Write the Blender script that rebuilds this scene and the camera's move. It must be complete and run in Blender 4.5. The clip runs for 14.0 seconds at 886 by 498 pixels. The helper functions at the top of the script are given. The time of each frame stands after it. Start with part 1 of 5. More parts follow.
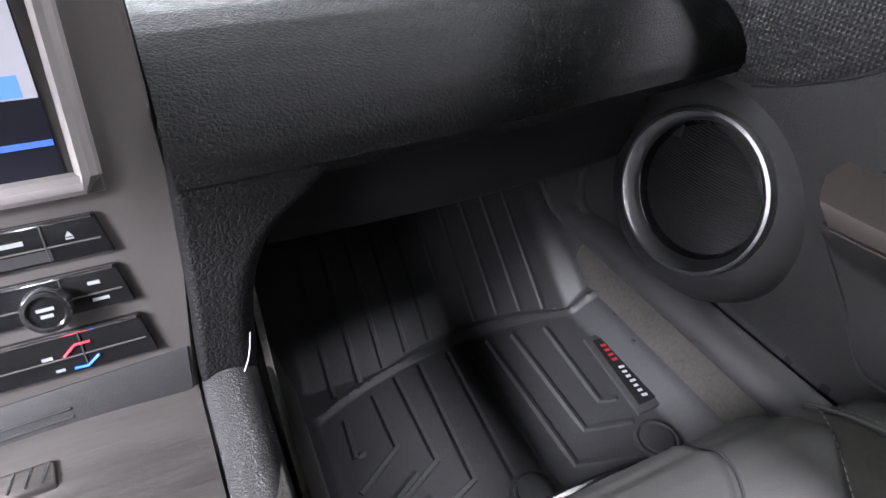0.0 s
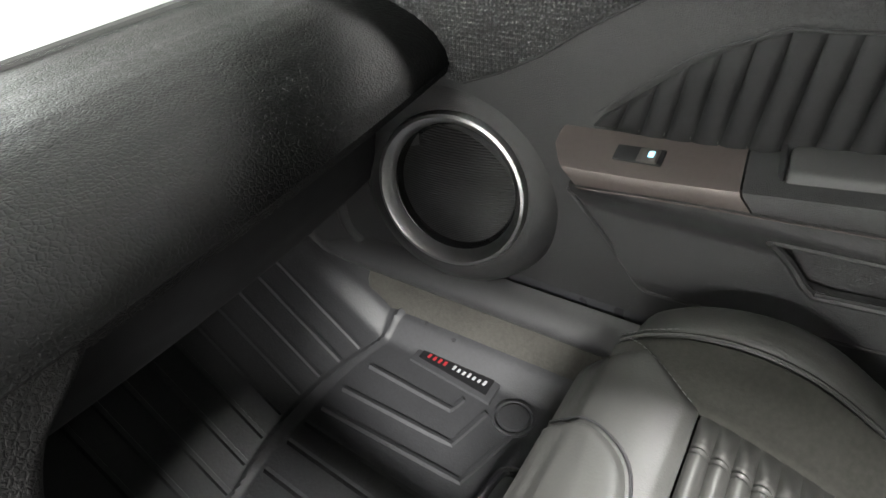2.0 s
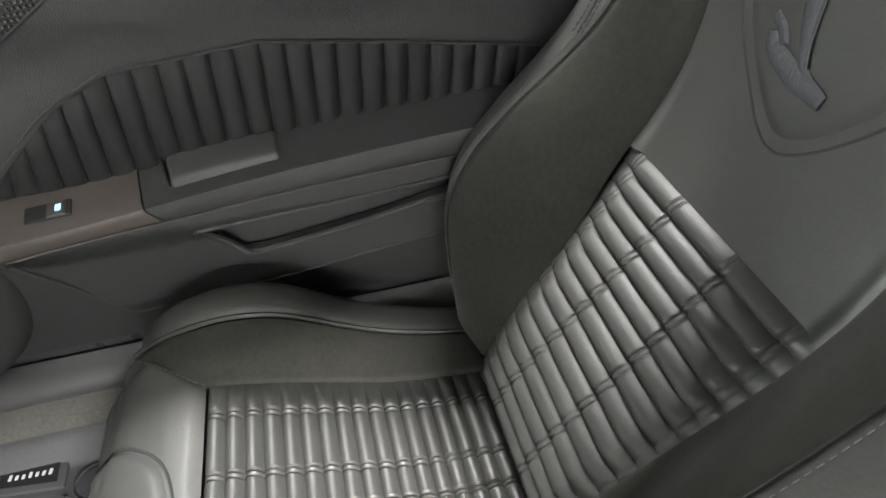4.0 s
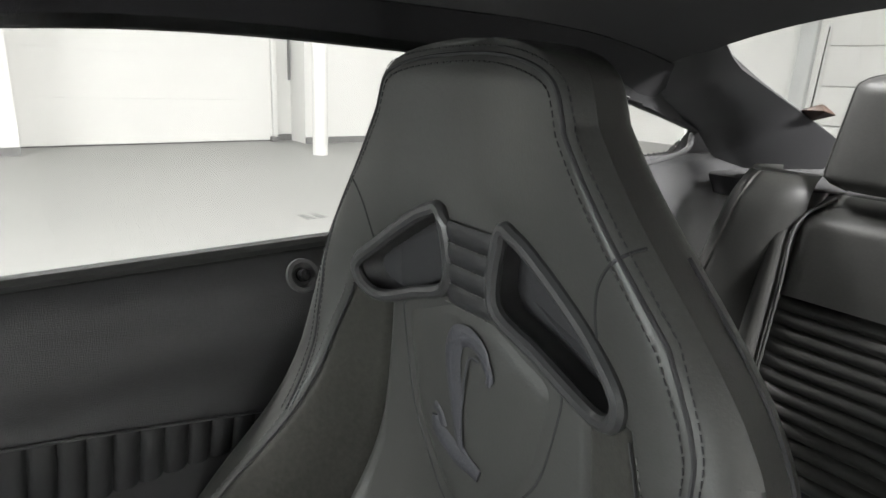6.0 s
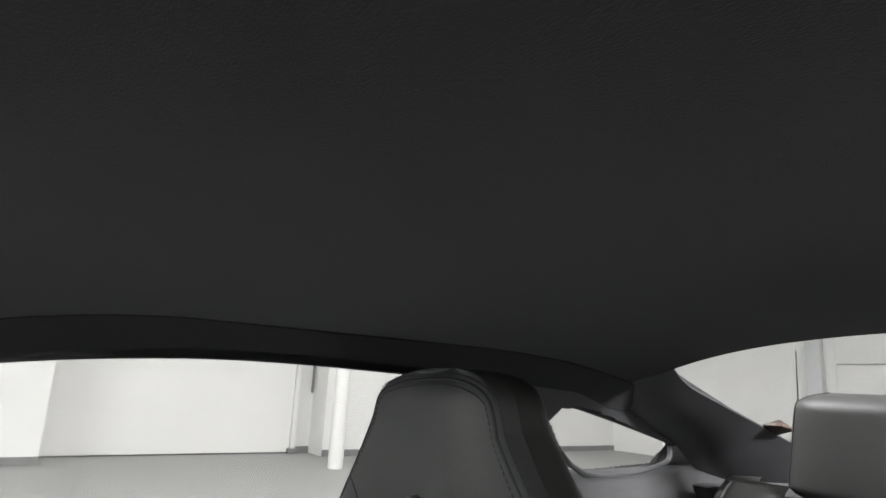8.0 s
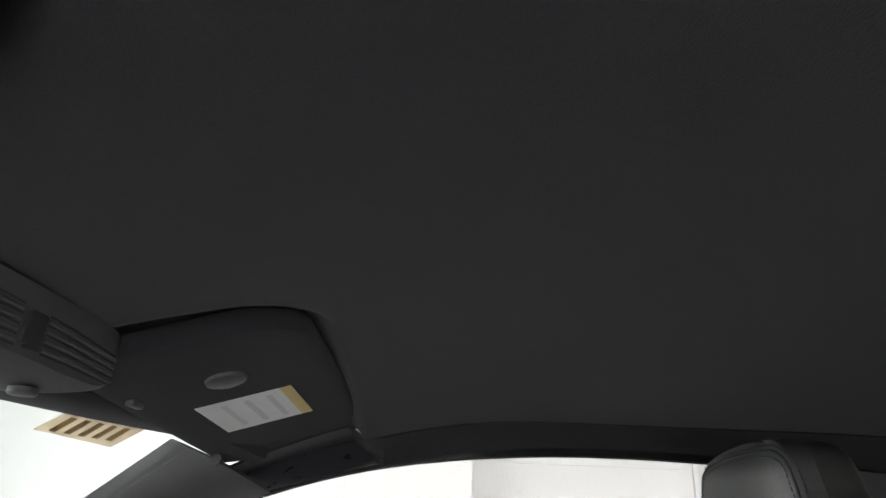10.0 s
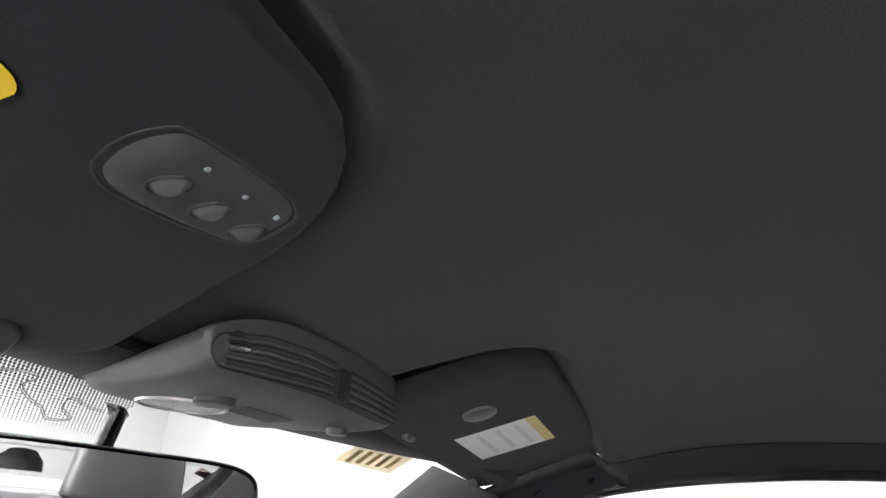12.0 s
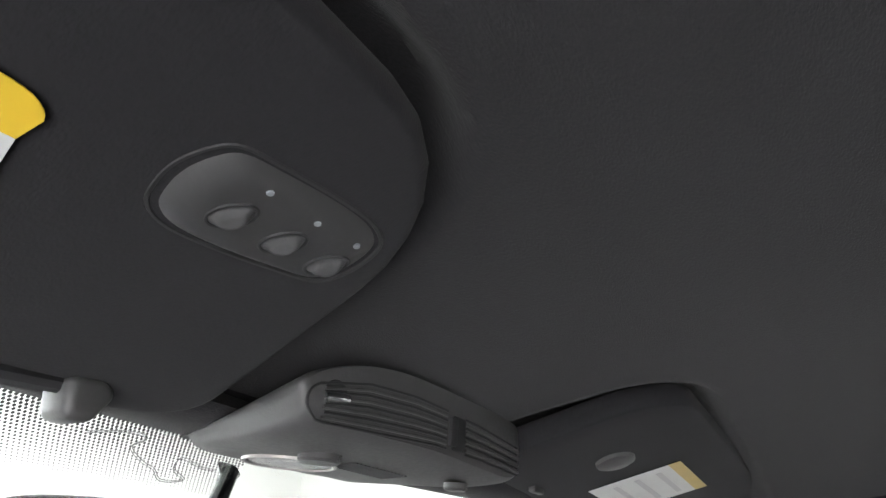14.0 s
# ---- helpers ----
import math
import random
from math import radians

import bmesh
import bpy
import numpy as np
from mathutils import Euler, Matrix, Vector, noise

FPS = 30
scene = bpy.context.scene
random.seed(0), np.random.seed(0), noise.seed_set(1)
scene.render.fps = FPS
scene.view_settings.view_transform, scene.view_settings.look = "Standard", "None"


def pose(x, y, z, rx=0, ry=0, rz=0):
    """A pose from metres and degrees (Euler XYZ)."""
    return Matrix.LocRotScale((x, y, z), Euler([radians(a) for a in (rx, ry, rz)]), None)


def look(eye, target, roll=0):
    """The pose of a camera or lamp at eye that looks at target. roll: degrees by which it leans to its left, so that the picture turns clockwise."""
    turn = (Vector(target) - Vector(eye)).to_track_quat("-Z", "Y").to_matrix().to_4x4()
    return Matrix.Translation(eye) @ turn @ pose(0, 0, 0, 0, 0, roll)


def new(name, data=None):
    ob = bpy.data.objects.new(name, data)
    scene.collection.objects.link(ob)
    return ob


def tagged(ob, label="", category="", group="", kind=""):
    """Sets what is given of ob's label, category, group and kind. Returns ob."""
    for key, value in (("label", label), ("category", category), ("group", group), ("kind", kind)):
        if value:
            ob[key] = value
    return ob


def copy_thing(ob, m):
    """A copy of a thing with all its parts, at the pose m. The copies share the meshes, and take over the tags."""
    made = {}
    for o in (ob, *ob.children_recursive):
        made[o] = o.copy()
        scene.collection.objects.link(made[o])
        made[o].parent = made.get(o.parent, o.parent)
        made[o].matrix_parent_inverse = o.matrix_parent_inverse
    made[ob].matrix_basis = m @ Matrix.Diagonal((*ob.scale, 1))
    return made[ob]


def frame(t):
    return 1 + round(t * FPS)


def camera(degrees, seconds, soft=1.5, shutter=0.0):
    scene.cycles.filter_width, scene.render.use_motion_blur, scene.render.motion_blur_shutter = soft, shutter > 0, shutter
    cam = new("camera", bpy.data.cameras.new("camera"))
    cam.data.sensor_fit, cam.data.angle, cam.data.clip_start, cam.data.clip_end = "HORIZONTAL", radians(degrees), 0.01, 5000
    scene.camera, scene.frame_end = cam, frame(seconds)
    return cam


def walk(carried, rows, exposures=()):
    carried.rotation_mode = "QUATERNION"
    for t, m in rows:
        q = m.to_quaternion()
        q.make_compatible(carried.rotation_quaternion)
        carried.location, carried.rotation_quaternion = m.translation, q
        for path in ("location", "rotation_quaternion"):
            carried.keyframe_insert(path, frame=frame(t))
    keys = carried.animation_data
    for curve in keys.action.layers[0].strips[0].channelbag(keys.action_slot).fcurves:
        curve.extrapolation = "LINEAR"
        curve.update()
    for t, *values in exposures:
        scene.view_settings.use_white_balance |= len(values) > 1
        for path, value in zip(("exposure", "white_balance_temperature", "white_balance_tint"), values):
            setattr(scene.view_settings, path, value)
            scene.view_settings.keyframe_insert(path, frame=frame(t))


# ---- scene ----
cam = camera(72.18, 14.0)
PATH = [
    (0, (0.0771, 0.3083, 0.9524), (0.8218, 1.7039, -0.2714), 3),
    (0.5, (0.0924, 0.3137, 0.9529), (1.0005, 1.6391, -0.2382), 0.77),
    (1, (0.1102, 0.3399, 0.9487), (1.1632, 1.5495, -0.2464), -0.59),
    (1.5, (0.1115, 0.3516, 0.9627), (1.2717, 1.4796, -0.2127), -1.71),
    (2, (0.0864, 0.3692, 0.975), (1.4035, 1.273, -0.2285), -3.95),
    (2.5, (0.0238, 0.3298, 0.9815), (1.3896, 0.9057, -0.3613), -6.35),
    (3, (0.0322, 0.2548, 0.9916), (1.4654, 0.5557, -0.3705), -6.31),
    (3.2, (0.0318, 0.2274, 1.0034), (1.4778, 0.4106, -0.3661), -6.48),
    (5.3, (0.0564, 0.1847, 1.1442), (1.5084, -0.8104, 0.1948), 2.64),
    (5.5, (0.0465, 0.1823, 1.1561), (1.5187, -0.8786, 0.3153), 2.84),
    (6, (0.0169, 0.1708, 1.1763), (1.5261, -1.0179, 0.6201), 2.74),
    (6.5, (-0.031, 0.1837, 1.183), (1.4961, -1.0807, 0.9199), 2.8),
    (7, (-0.0758, 0.2039, 1.1854), (1.4606, -1.0763, 1.2071), 2.73),
    (7.5, (-0.1213, 0.219, 1.1871), (1.4013, -1.0384, 1.5041), 2.92),
    (8, (-0.1442, 0.2373, 1.1853), (1.4574, -0.8781, 1.6221), 3.16),
    (8.5, (-0.2354, 0.2177, 1.1714), (1.5365, -0.4943, 1.7659), 2.74),
    (8.7, (-0.2482, 0.2134, 1.1563), (1.5402, -0.3874, 1.8202), 2.53),
    (10.8, (-0.3766, 0.2146, 1.1035), (1.4267, 0.5339, 1.9075), 2.49),
    (11, (-0.3848, 0.2169, 1.0989), (1.3998, 0.6025, 1.9154), 2.67),
    (11.5, (-0.3825, 0.2211, 1.0981), (1.3577, 0.7545, 1.927), 3.1),
    (12, (-0.3849, 0.2242, 1.1134), (1.315, 0.8782, 1.9397), 3.73),
    (12.5, (-0.3719, 0.2373, 1.1208), (1.2706, 1.0203, 1.9511), 4.07),
    (13, (-0.3587, 0.239, 1.1244), (1.2143, 1.1237, 1.9866), 4.19),
    (13.5, (-0.3436, 0.2409, 1.1285), (1.1774, 1.1804, 2.0252), 4.18),
    (14, (-0.3417, 0.24, 1.1266), (1.1469, 1.2058, 2.0491), 4.22),
]
walk(cam, [(t, look(eye, target, roll)) for t, eye, target, roll in PATH],
     exposures=[(0, 0.85, 6200, 15), (0.5, 1, 6300, 13), (1, 1.15, 6700, 8), (1.5, 1.25, 6800, 5), (2.5, 1.1, 6800, 5), (3.2, 1.05, 6800, 5), (5.3, 1.15, 6700, 5), (5.6, 1.1, 6700, 6), (6, 0.8, 6650, 6), (6.5, 0.5, 6550, 7), (7, 0.4, 6500, 7), (8, 0.45, 6500, 8), (8.7, 0.45, 6500, 8), (10.8, 0.9, 6500, 10), (12, 1.2, 6500, 9), (13.4, 1.2, 6500, 9), (14, 1.4, 6500, 9)])

# world, lights, exposure
world = bpy.data.worlds.new("world")
scene.world = world
world.use_nodes = True
world.node_tree.nodes["Background"].inputs[0].default_value = (0.9, 0.95, 1.0, 1)
world.node_tree.nodes["Background"].inputs[1].default_value = 0.3


def area(name, m, sx, sy, power, color=(0.985, 0.97, 1.0)):
    lamp = bpy.data.lights.new(name, "AREA")
    lamp.shape, lamp.size, lamp.size_y, lamp.energy, lamp.color = "RECTANGLE", sx, sy, power, color
    ob = new(name, lamp)
    ob.matrix_world = m
    return ob


# unseen ceiling lamps, set to light the cabin: x, y, watts, width, length
for lx, ly, w, wide, run in ((-4.3, -1.2, 1400, 0.8, 1.6), (-7.4, 0.5, 330, 1.2, 3.6), (-4.6, -3.6, 250, 0.9, 2.4), (2.05, 0.0, 160, 0.4, 1.5), (-2.8, 7.0, 60, 0.9, 2.4),
                             (6.0, 2.6, 75, 0.4, 2.4), (6.4, -2.6, 55, 0.4, 2.4), (6.4, -6.8, 70, 0.4, 2.4)):
    area("unseen_ceiling_lamp", pose(lx, ly, 3.52), wide, run, w)


# added fill from the north: a lamp in an unseen doorway, as daylight
area("added_north_fill", Matrix.Translation((0, 8.95, 1.3)) @ Matrix.Rotation(radians(-90), 4, "X"), 6.2, 2.4, 380, (0.97, 0.98, 1.0))


# ---------- materials ----------
def mat(name, color, rough=0.5, metal=0.0, grain=0.0, scale=60.0, var=0.12, kind="noise", axis="X", coat=0.0, sheen=0.0, big=3.0, emit=0.0, spec=0.5, stretch=(1, 1, 1)):
    m = bpy.data.materials.new(name)
    m.use_nodes = True
    n, l = m.node_tree.nodes, m.node_tree.links
    b = n["Principled BSDF"]
    co = n.new("ShaderNodeTexCoord")
    mp = n.new("ShaderNodeMapping")
    mp.inputs["Scale"].default_value = stretch
    l.new(co.outputs["Object"], mp.inputs[0])
    if var:
        a = n.new("ShaderNodeTexNoise")
        a.inputs["Scale"].default_value, a.inputs["Detail"].default_value = big, 4
        c = n.new("ShaderNodeTexNoise")
        c.inputs["Scale"].default_value, c.inputs["Detail"].default_value = scale * 0.6, 2
        l.new(mp.outputs[0], a.inputs["Vector"])
        l.new(mp.outputs[0], c.inputs["Vector"])
        add = n.new("ShaderNodeMath")
        add.operation = "ADD"
        l.new(a.outputs[0], add.inputs[0])
        l.new(c.outputs[0], add.inputs[1])
        r = n.new("ShaderNodeMapRange")
        r.inputs["From Min"].default_value, r.inputs["From Max"].default_value = 0.7, 1.3
        r.inputs["To Min"].default_value, r.inputs["To Max"].default_value = 1 - var, 1 + var
        l.new(add.outputs[0], r.inputs["Value"])
        mix = n.new("ShaderNodeVectorMath")
        mix.operation = "SCALE"
        mix.inputs[0].default_value = color
        l.new(r.outputs[0], mix.inputs["Scale"])
        l.new(mix.outputs[0], b.inputs["Base Color"])
        rr = n.new("ShaderNodeMapRange")
        rr.inputs["From Min"].default_value, rr.inputs["From Max"].default_value = 0.7, 1.3
        rr.inputs["To Min"].default_value, rr.inputs["To Max"].default_value = max(rough - 0.08, 0.02), min(rough + 0.08, 1)
        l.new(add.outputs[0], rr.inputs["Value"])
        l.new(rr.outputs[0], b.inputs["Roughness"])
    else:
        b.inputs["Base Color"].default_value = (*color, 1)
        b.inputs["Roughness"].default_value = rough
    b.inputs["Metallic"].default_value = metal
    b.inputs["Coat Weight"].default_value = coat
    b.inputs["Sheen Weight"].default_value = sheen
    b.inputs["Specular IOR Level"].default_value = spec
    if emit:
        b.inputs["Emission Color"].default_value = (*color, 1)
        b.inputs["Emission Strength"].default_value = emit
    if grain:
        if kind == "cells":
            t = n.new("ShaderNodeTexVoronoi")
            t.feature = "DISTANCE_TO_EDGE"
            t.inputs["Scale"].default_value = scale
            warp = n.new("ShaderNodeTexNoise")
            warp.inputs["Scale"].default_value = scale * 0.5
            av = n.new("ShaderNodeVectorMath")
            av.operation = "MULTIPLY_ADD"
            av.inputs[1].default_value = (0.6 / scale,) * 3
            l.new(warp.outputs["Color"], av.inputs[0])
            l.new(mp.outputs[0], av.inputs[2])
            l.new(av.outputs[0], t.inputs["Vector"])
            h = n.new("ShaderNodeMapRange")
            h.inputs["From Max"].default_value = 0.25
            l.new(t.outputs["Distance"], h.inputs["Value"])
            height = h.outputs[0]
        elif kind == "dots":
            t = n.new("ShaderNodeTexVoronoi")
            t.voronoi_dimensions = "2D"
            t.inputs["Scale"].default_value, t.inputs["Randomness"].default_value = scale, 0.0
            sep, com = n.new("ShaderNodeSeparateXYZ"), n.new("ShaderNodeCombineXYZ")
            l.new(mp.outputs[0], sep.inputs[0])
            l.new(sep.outputs["Y"], com.inputs["X"])
            l.new(sep.outputs["Z"], com.inputs["Y"])
            l.new(com.outputs[0], t.inputs["Vector"])
            h = n.new("ShaderNodeMapRange")
            h.inputs["From Min"].default_value, h.inputs["From Max"].default_value = 0.2, 0.42
            l.new(t.outputs["Distance"], h.inputs["Value"])
            height = h.outputs[0]
        elif kind == "weave":
            t = n.new("ShaderNodeTexWave")
            t.inputs["Scale"].default_value, t.inputs["Distortion"].default_value, t.inputs["Detail"].default_value = scale, 1.2, 2
            t.inputs["Detail Scale"].default_value = 4
            t.bands_direction = axis
            l.new(mp.outputs[0], t.inputs["Vector"])
            height = t.outputs[0]
        else:
            t = n.new("ShaderNodeTexNoise")
            t.inputs["Scale"].default_value, t.inputs["Detail"].default_value = scale, 3
            l.new(mp.outputs[0], t.inputs["Vector"])
            height = t.outputs[0]
        bp = n.new("ShaderNodeBump")
        bp.inputs["Strength"].default_value, bp.inputs["Distance"].default_value = grain, 0.0012 if scale > 150 else 0.003
        l.new(height, bp.inputs["Height"])
        l.new(bp.outputs[0], b.inputs["Normal"])
    return m


def glass(name, tint, rough=0.0):
    m = bpy.data.materials.new(name)
    m.use_nodes = True
    n, l = m.node_tree.nodes, m.node_tree.links
    n.remove(n["Principled BSDF"])
    tr, gl, mx, fr = n.new("ShaderNodeBsdfTransparent"), n.new("ShaderNodeBsdfGlossy"), n.new("ShaderNodeMixShader"), n.new("ShaderNodeLayerWeight")
    tr.inputs[0].default_value = (*tint, 1)
    gl.inputs["Roughness"].default_value = rough
    fr.inputs["Blend"].default_value = 0.5
    pw, sc = n.new("ShaderNodeMath"), n.new("ShaderNodeMath")
    pw.operation, sc.operation = "POWER", "MULTIPLY_ADD"
    pw.inputs[1].default_value, sc.inputs[1].default_value, sc.inputs[2].default_value = 5.0, 0.5, 0.025
    l.new(fr.outputs["Facing"], pw.inputs[0])
    l.new(pw.outputs[0], sc.inputs[0])
    l.new(sc.outputs[0], mx.inputs[0])
    l.new(tr.outputs[0], mx.inputs[1])
    l.new(gl.outputs[0], mx.inputs[2])
    l.new(mx.outputs[0], n["Material Output"].inputs[0])
    return m


LEATHER = mat("seat leather", (0.045, 0.045, 0.0427), 0.45, grain=0.14, scale=420, kind="noise", var=0.12)
SUEDE = mat("brushed suede", (0.034, 0.0335, 0.030), 0.95, spec=0.1, grain=0.2, scale=300, var=0.22, sheen=0.1, big=9)
DASH = mat("grained dash vinyl", (0.009, 0.009, 0.0092), 0.55, spec=0.2, grain=0.5, scale=210, kind="cells", var=0.12)
PLASTIC = mat("black moulded plastic", (0.046, 0.046, 0.0475), 0.44, grain=0.3, scale=500, kind="cells", var=0.12)
SOFT = mat("soft door vinyl", (0.045, 0.045, 0.0465), 0.42, spec=0.45, grain=0.35, scale=420, kind="cells", var=0.12)
SATIN = mat("satin brown trim", (0.14, 0.118, 0.112), 0.38, metal=0.35, grain=0.04, scale=300, var=0.06)
STACK = mat("warm grey bezel plastic", (0.085, 0.078, 0.074), 0.42, grain=0.05, scale=400, var=0.06)
BRUSHED = mat("brushed console metal", (0.13, 0.121, 0.115), 0.40, metal=0.8, grain=0.06, scale=90, var=0.08, stretch=(0.15, 4, 4))
# dash vinyl again, coloured lighter for the light on the console edge
EDGE = mat("dash vinyl, lit lighter copy", (0.03, 0.03, 0.031), 0.40, spec=0.4, grain=0.5, scale=330, kind="cells", var=0.12)
CONSOLE_LIP = mat("light satin screen trim", (0.30, 0.28, 0.27), 0.38, metal=0.3, var=0.05)
CHROME = mat("satin chrome", (0.72, 0.73, 0.75), 0.2, metal=1.0, var=0.04)
GLOSS = mat("gloss black plastic", (0.012, 0.012, 0.013), 0.2, var=0.1)
BEZEL = mat("satin black bezel plastic", (0.036, 0.036, 0.037), 0.36, grain=0.05, scale=400, var=0.06)
# near-black for dark trim and joints, and for shade in hollows and creases
DARK = mat("near-black trim and hollow shade", (0.02, 0.02, 0.022), 0.7, var=0.15)
RUBBER = mat("moulded rubber", (0.031, 0.0314, 0.0336), 0.55, spec=0.35, grain=0.25, scale=300, var=0.18)
CARPET = mat("grey cut carpet", (0.044, 0.0425, 0.038), 1.0, spec=0.1, grain=0.9, scale=300, var=0.28, sheen=0.2, big=14)
LINER = mat("woven roof lining", (0.027, 0.0266, 0.0287), 0.95, spec=0.06, grain=0.4, scale=480, var=0.12, sheen=0.09, stretch=(1, 2.2, 1))
VISOR = mat("visor cloth", (0.022, 0.0216, 0.0237), 0.9, spec=0.06, grain=0.22, scale=480, var=0.12, sheen=0.05, stretch=(2.2, 1, 1))
CONSOLE = mat("satin grey plastic", (0.068, 0.068, 0.069), 0.5, grain=0.12, scale=520, var=0.08)
MESH = mat("perforated vinyl", (0.036, 0.036, 0.037), 0.55, grain=1.0, scale=190, kind="dots", var=0.1)
GRILLE = mat("speaker grille mesh", (0.014, 0.014, 0.015), 0.5, grain=0.4, scale=95, kind="weave", axis="Z", var=0.1)
PLEAT = mat("door insert leather", (0.020, 0.020, 0.0213), 0.5, spec=0.3, grain=0.18, scale=420, kind="cells", var=0.12)
RING = mat("satin dark chrome", (0.50, 0.50, 0.51), 0.34, metal=1.0, var=0.06)
OPENER = mat("smooth grey visor plastic", (0.04, 0.04, 0.041), 0.5, grain=0.05, scale=500, var=0.06)
BACKDROP_GLOW = mat("glowing backdrop white", (0.9, 0.95, 1.0), 1.0, var=0.0, emit=2.0)
FLOORMARK = mat("faded grey stencil", (0.22, 0.22, 0.22), 0.6, var=0.4, big=30)
THREAD = mat("grey thread", (0.1, 0.1, 0.098), 0.8, var=0.1)
EMBLEM = mat("grey embroidery", (0.040, 0.040, 0.047), 0.6, grain=0.6, scale=300, var=0.15)
PAPER = mat("matte label paper", (0.62, 0.63, 0.62), 0.6, var=0.05)
YELLOW = mat("yellow label paper", (0.72, 0.48, 0.03), 0.6, var=0.06)
PALEYELLOW = mat("faded yellow label paper", (0.55, 0.42, 0.16), 0.6, var=0.06)
PRINT = mat("grey print", (0.50, 0.50, 0.51), 0.7, var=0.0)
BLACKPRINT = mat("black print", (0.02, 0.02, 0.02), 0.7, var=0.0)
RED = mat("red print", (0.30, 0.02, 0.025), 0.5, var=0.05)
WHITE = mat("white print", (0.35, 0.35, 0.36), 0.5, var=0.05)
LENS = mat("clear lamp lens", (0.20, 0.20, 0.205), 0.15, var=0.05, grain=0.3, scale=400, kind="dots")
MIRROR = mat("mirror silver", (0.82, 0.83, 0.84), 0.01, metal=1.0, var=0.0)
PAINT = mat("white wall paint", (0.74, 0.74, 0.725), 0.85, grain=0.08, scale=40, var=0.03, big=0.8)
FLOORM = mat("sealed grey concrete", (0.33, 0.33, 0.325), 0.5, grain=0.015, scale=30, var=0.05, big=0.9)
POSTPAINT = mat("pale grey post paint", (0.55, 0.56, 0.56), 0.7, var=0.06)
SKIRT = mat("grey wall base", (0.2, 0.2, 0.2), 0.7, var=0.1)
BODY = mat("car body paint", (0.05, 0.05, 0.055), 0.3, coat=0.5, var=0.05)
BROWN = mat("brown plastic", (0.06, 0.035, 0.025), 0.5, var=0.1)
SCREEN = mat("screen grey glow", (0.42, 0.42, 0.47), 0.3, var=0.0, emit=0.35)
SCREENDARK = mat("screen dark glass", (0.02, 0.02, 0.03), 0.12, var=0.0)
SCREENBLUE = mat("screen blue glow", (0.06, 0.14, 0.62), 0.3, var=0.0, emit=0.6)
SCREENPALE = mat("screen pale glow", (0.10, 0.24, 0.78), 0.3, var=0.0, emit=0.6)
LIT_RED = mat("lit red mark", (0.7, 0.03, 0.05), 0.4, var=0.0, emit=0.5)
LIT_BLUE = mat("lit blue mark", (0.03, 0.15, 0.9), 0.4, var=0.0, emit=0.9)
LIT_ICE = mat("lit pale blue mark", (0.3, 0.7, 0.9), 0.4, var=0.0, emit=1.2)
LEGEND = mat("white button legend", (0.30, 0.31, 0.32), 0.5, var=0.0, emit=0.03)
LEDM = mat("unlit indicator lens", (0.30, 0.33, 0.35), 0.3, var=0.0)


def sheer(name, color):
    m = bpy.data.materials.new(name)
    m.use_nodes = True
    n, l = m.node_tree.nodes, m.node_tree.links
    tl, mx, ns, mr = n.new("ShaderNodeBsdfTranslucent"), n.new("ShaderNodeMixShader"), n.new("ShaderNodeTexNoise"), n.new("ShaderNodeMapRange")
    n["Principled BSDF"].inputs["Base Color"].default_value = (*color, 1)
    n["Principled BSDF"].inputs["Roughness"].default_value = 0.7
    tl.inputs[0].default_value = (*color, 1)
    ns.inputs["Scale"].default_value = 60
    mr.inputs["To Min"].default_value, mr.inputs["To Max"].default_value = 0.55, 0.75
    l.new(ns.outputs[0], mr.inputs["Value"])
    l.new(mr.outputs[0], mx.inputs[0])
    l.new(n["Principled BSDF"].outputs[0], mx.inputs[1])
    l.new(tl.outputs[0], mx.inputs[2])
    l.new(mx.outputs[0], n["Material Output"].inputs[0])
    return m


STICKER = sheer("backlit windscreen sticker", (0.86, 0.79, 0.66))
STICKERPRINT = sheer("backlit sticker print", (0.52, 0.40, 0.22))
CLEAR = glass("door glass", (0.84, 0.84, 0.83))
CLEARWS = glass("windscreen glass", (0.95, 0.97, 0.96))

# ---------- building helpers ----------
BASE = {}


def thing(name, loc, label="", category="", group="", kind=""):
    ob = new(name)
    ob.location = loc
    ob.empty_display_size = 0.05
    BASE[ob.name] = Vector(loc)
    return tagged(ob, label, category, group, kind)


def part(name, bm, material, parent=None, label="", smooth=True, kind="", sharp=35):
    if parent is not None:
        base = BASE[parent.name]
        bmesh.ops.translate(bm, vec=-base, verts=bm.verts)
    bmesh.ops.recalc_face_normals(bm, faces=bm.faces)
    me = bpy.data.meshes.new(name)
    bm.to_mesh(me)
    bm.free()
    me.materials.append(material)
    if smooth:
        me.polygons.foreach_set("use_smooth", [True] * len(me.polygons))
        me.set_sharp_from_angle(angle=radians(sharp))
    ob = new(name, me)
    if parent is not None:
        ob.parent = parent
        BASE[ob.name] = BASE[parent.name]
    if label:
        ob["label"] = label
    if kind:
        ob["kind"] = kind
    return ob


def grid(fn, nu, nv, keep=None, wrap=False):
    bm = bmesh.new()
    rows = [[bm.verts.new(fn(i / nu, j / nv)) for i in range(nu + (0 if wrap else 1))] for j in range(nv + 1)]
    for j in range(nv):
        for i in range(nu):
            k = (i + 1) % len(rows[j])
            quad = (rows[j][i], rows[j][k], rows[j + 1][k], rows[j + 1][i])
            if keep is None or keep(sum((v.co for v in quad), Vector()) / 4):
                bm.faces.new(quad)
    loose = [v for v in bm.verts if not v.link_faces]
    bmesh.ops.delete(bm, geom=loose, context="VERTS")
    return bm


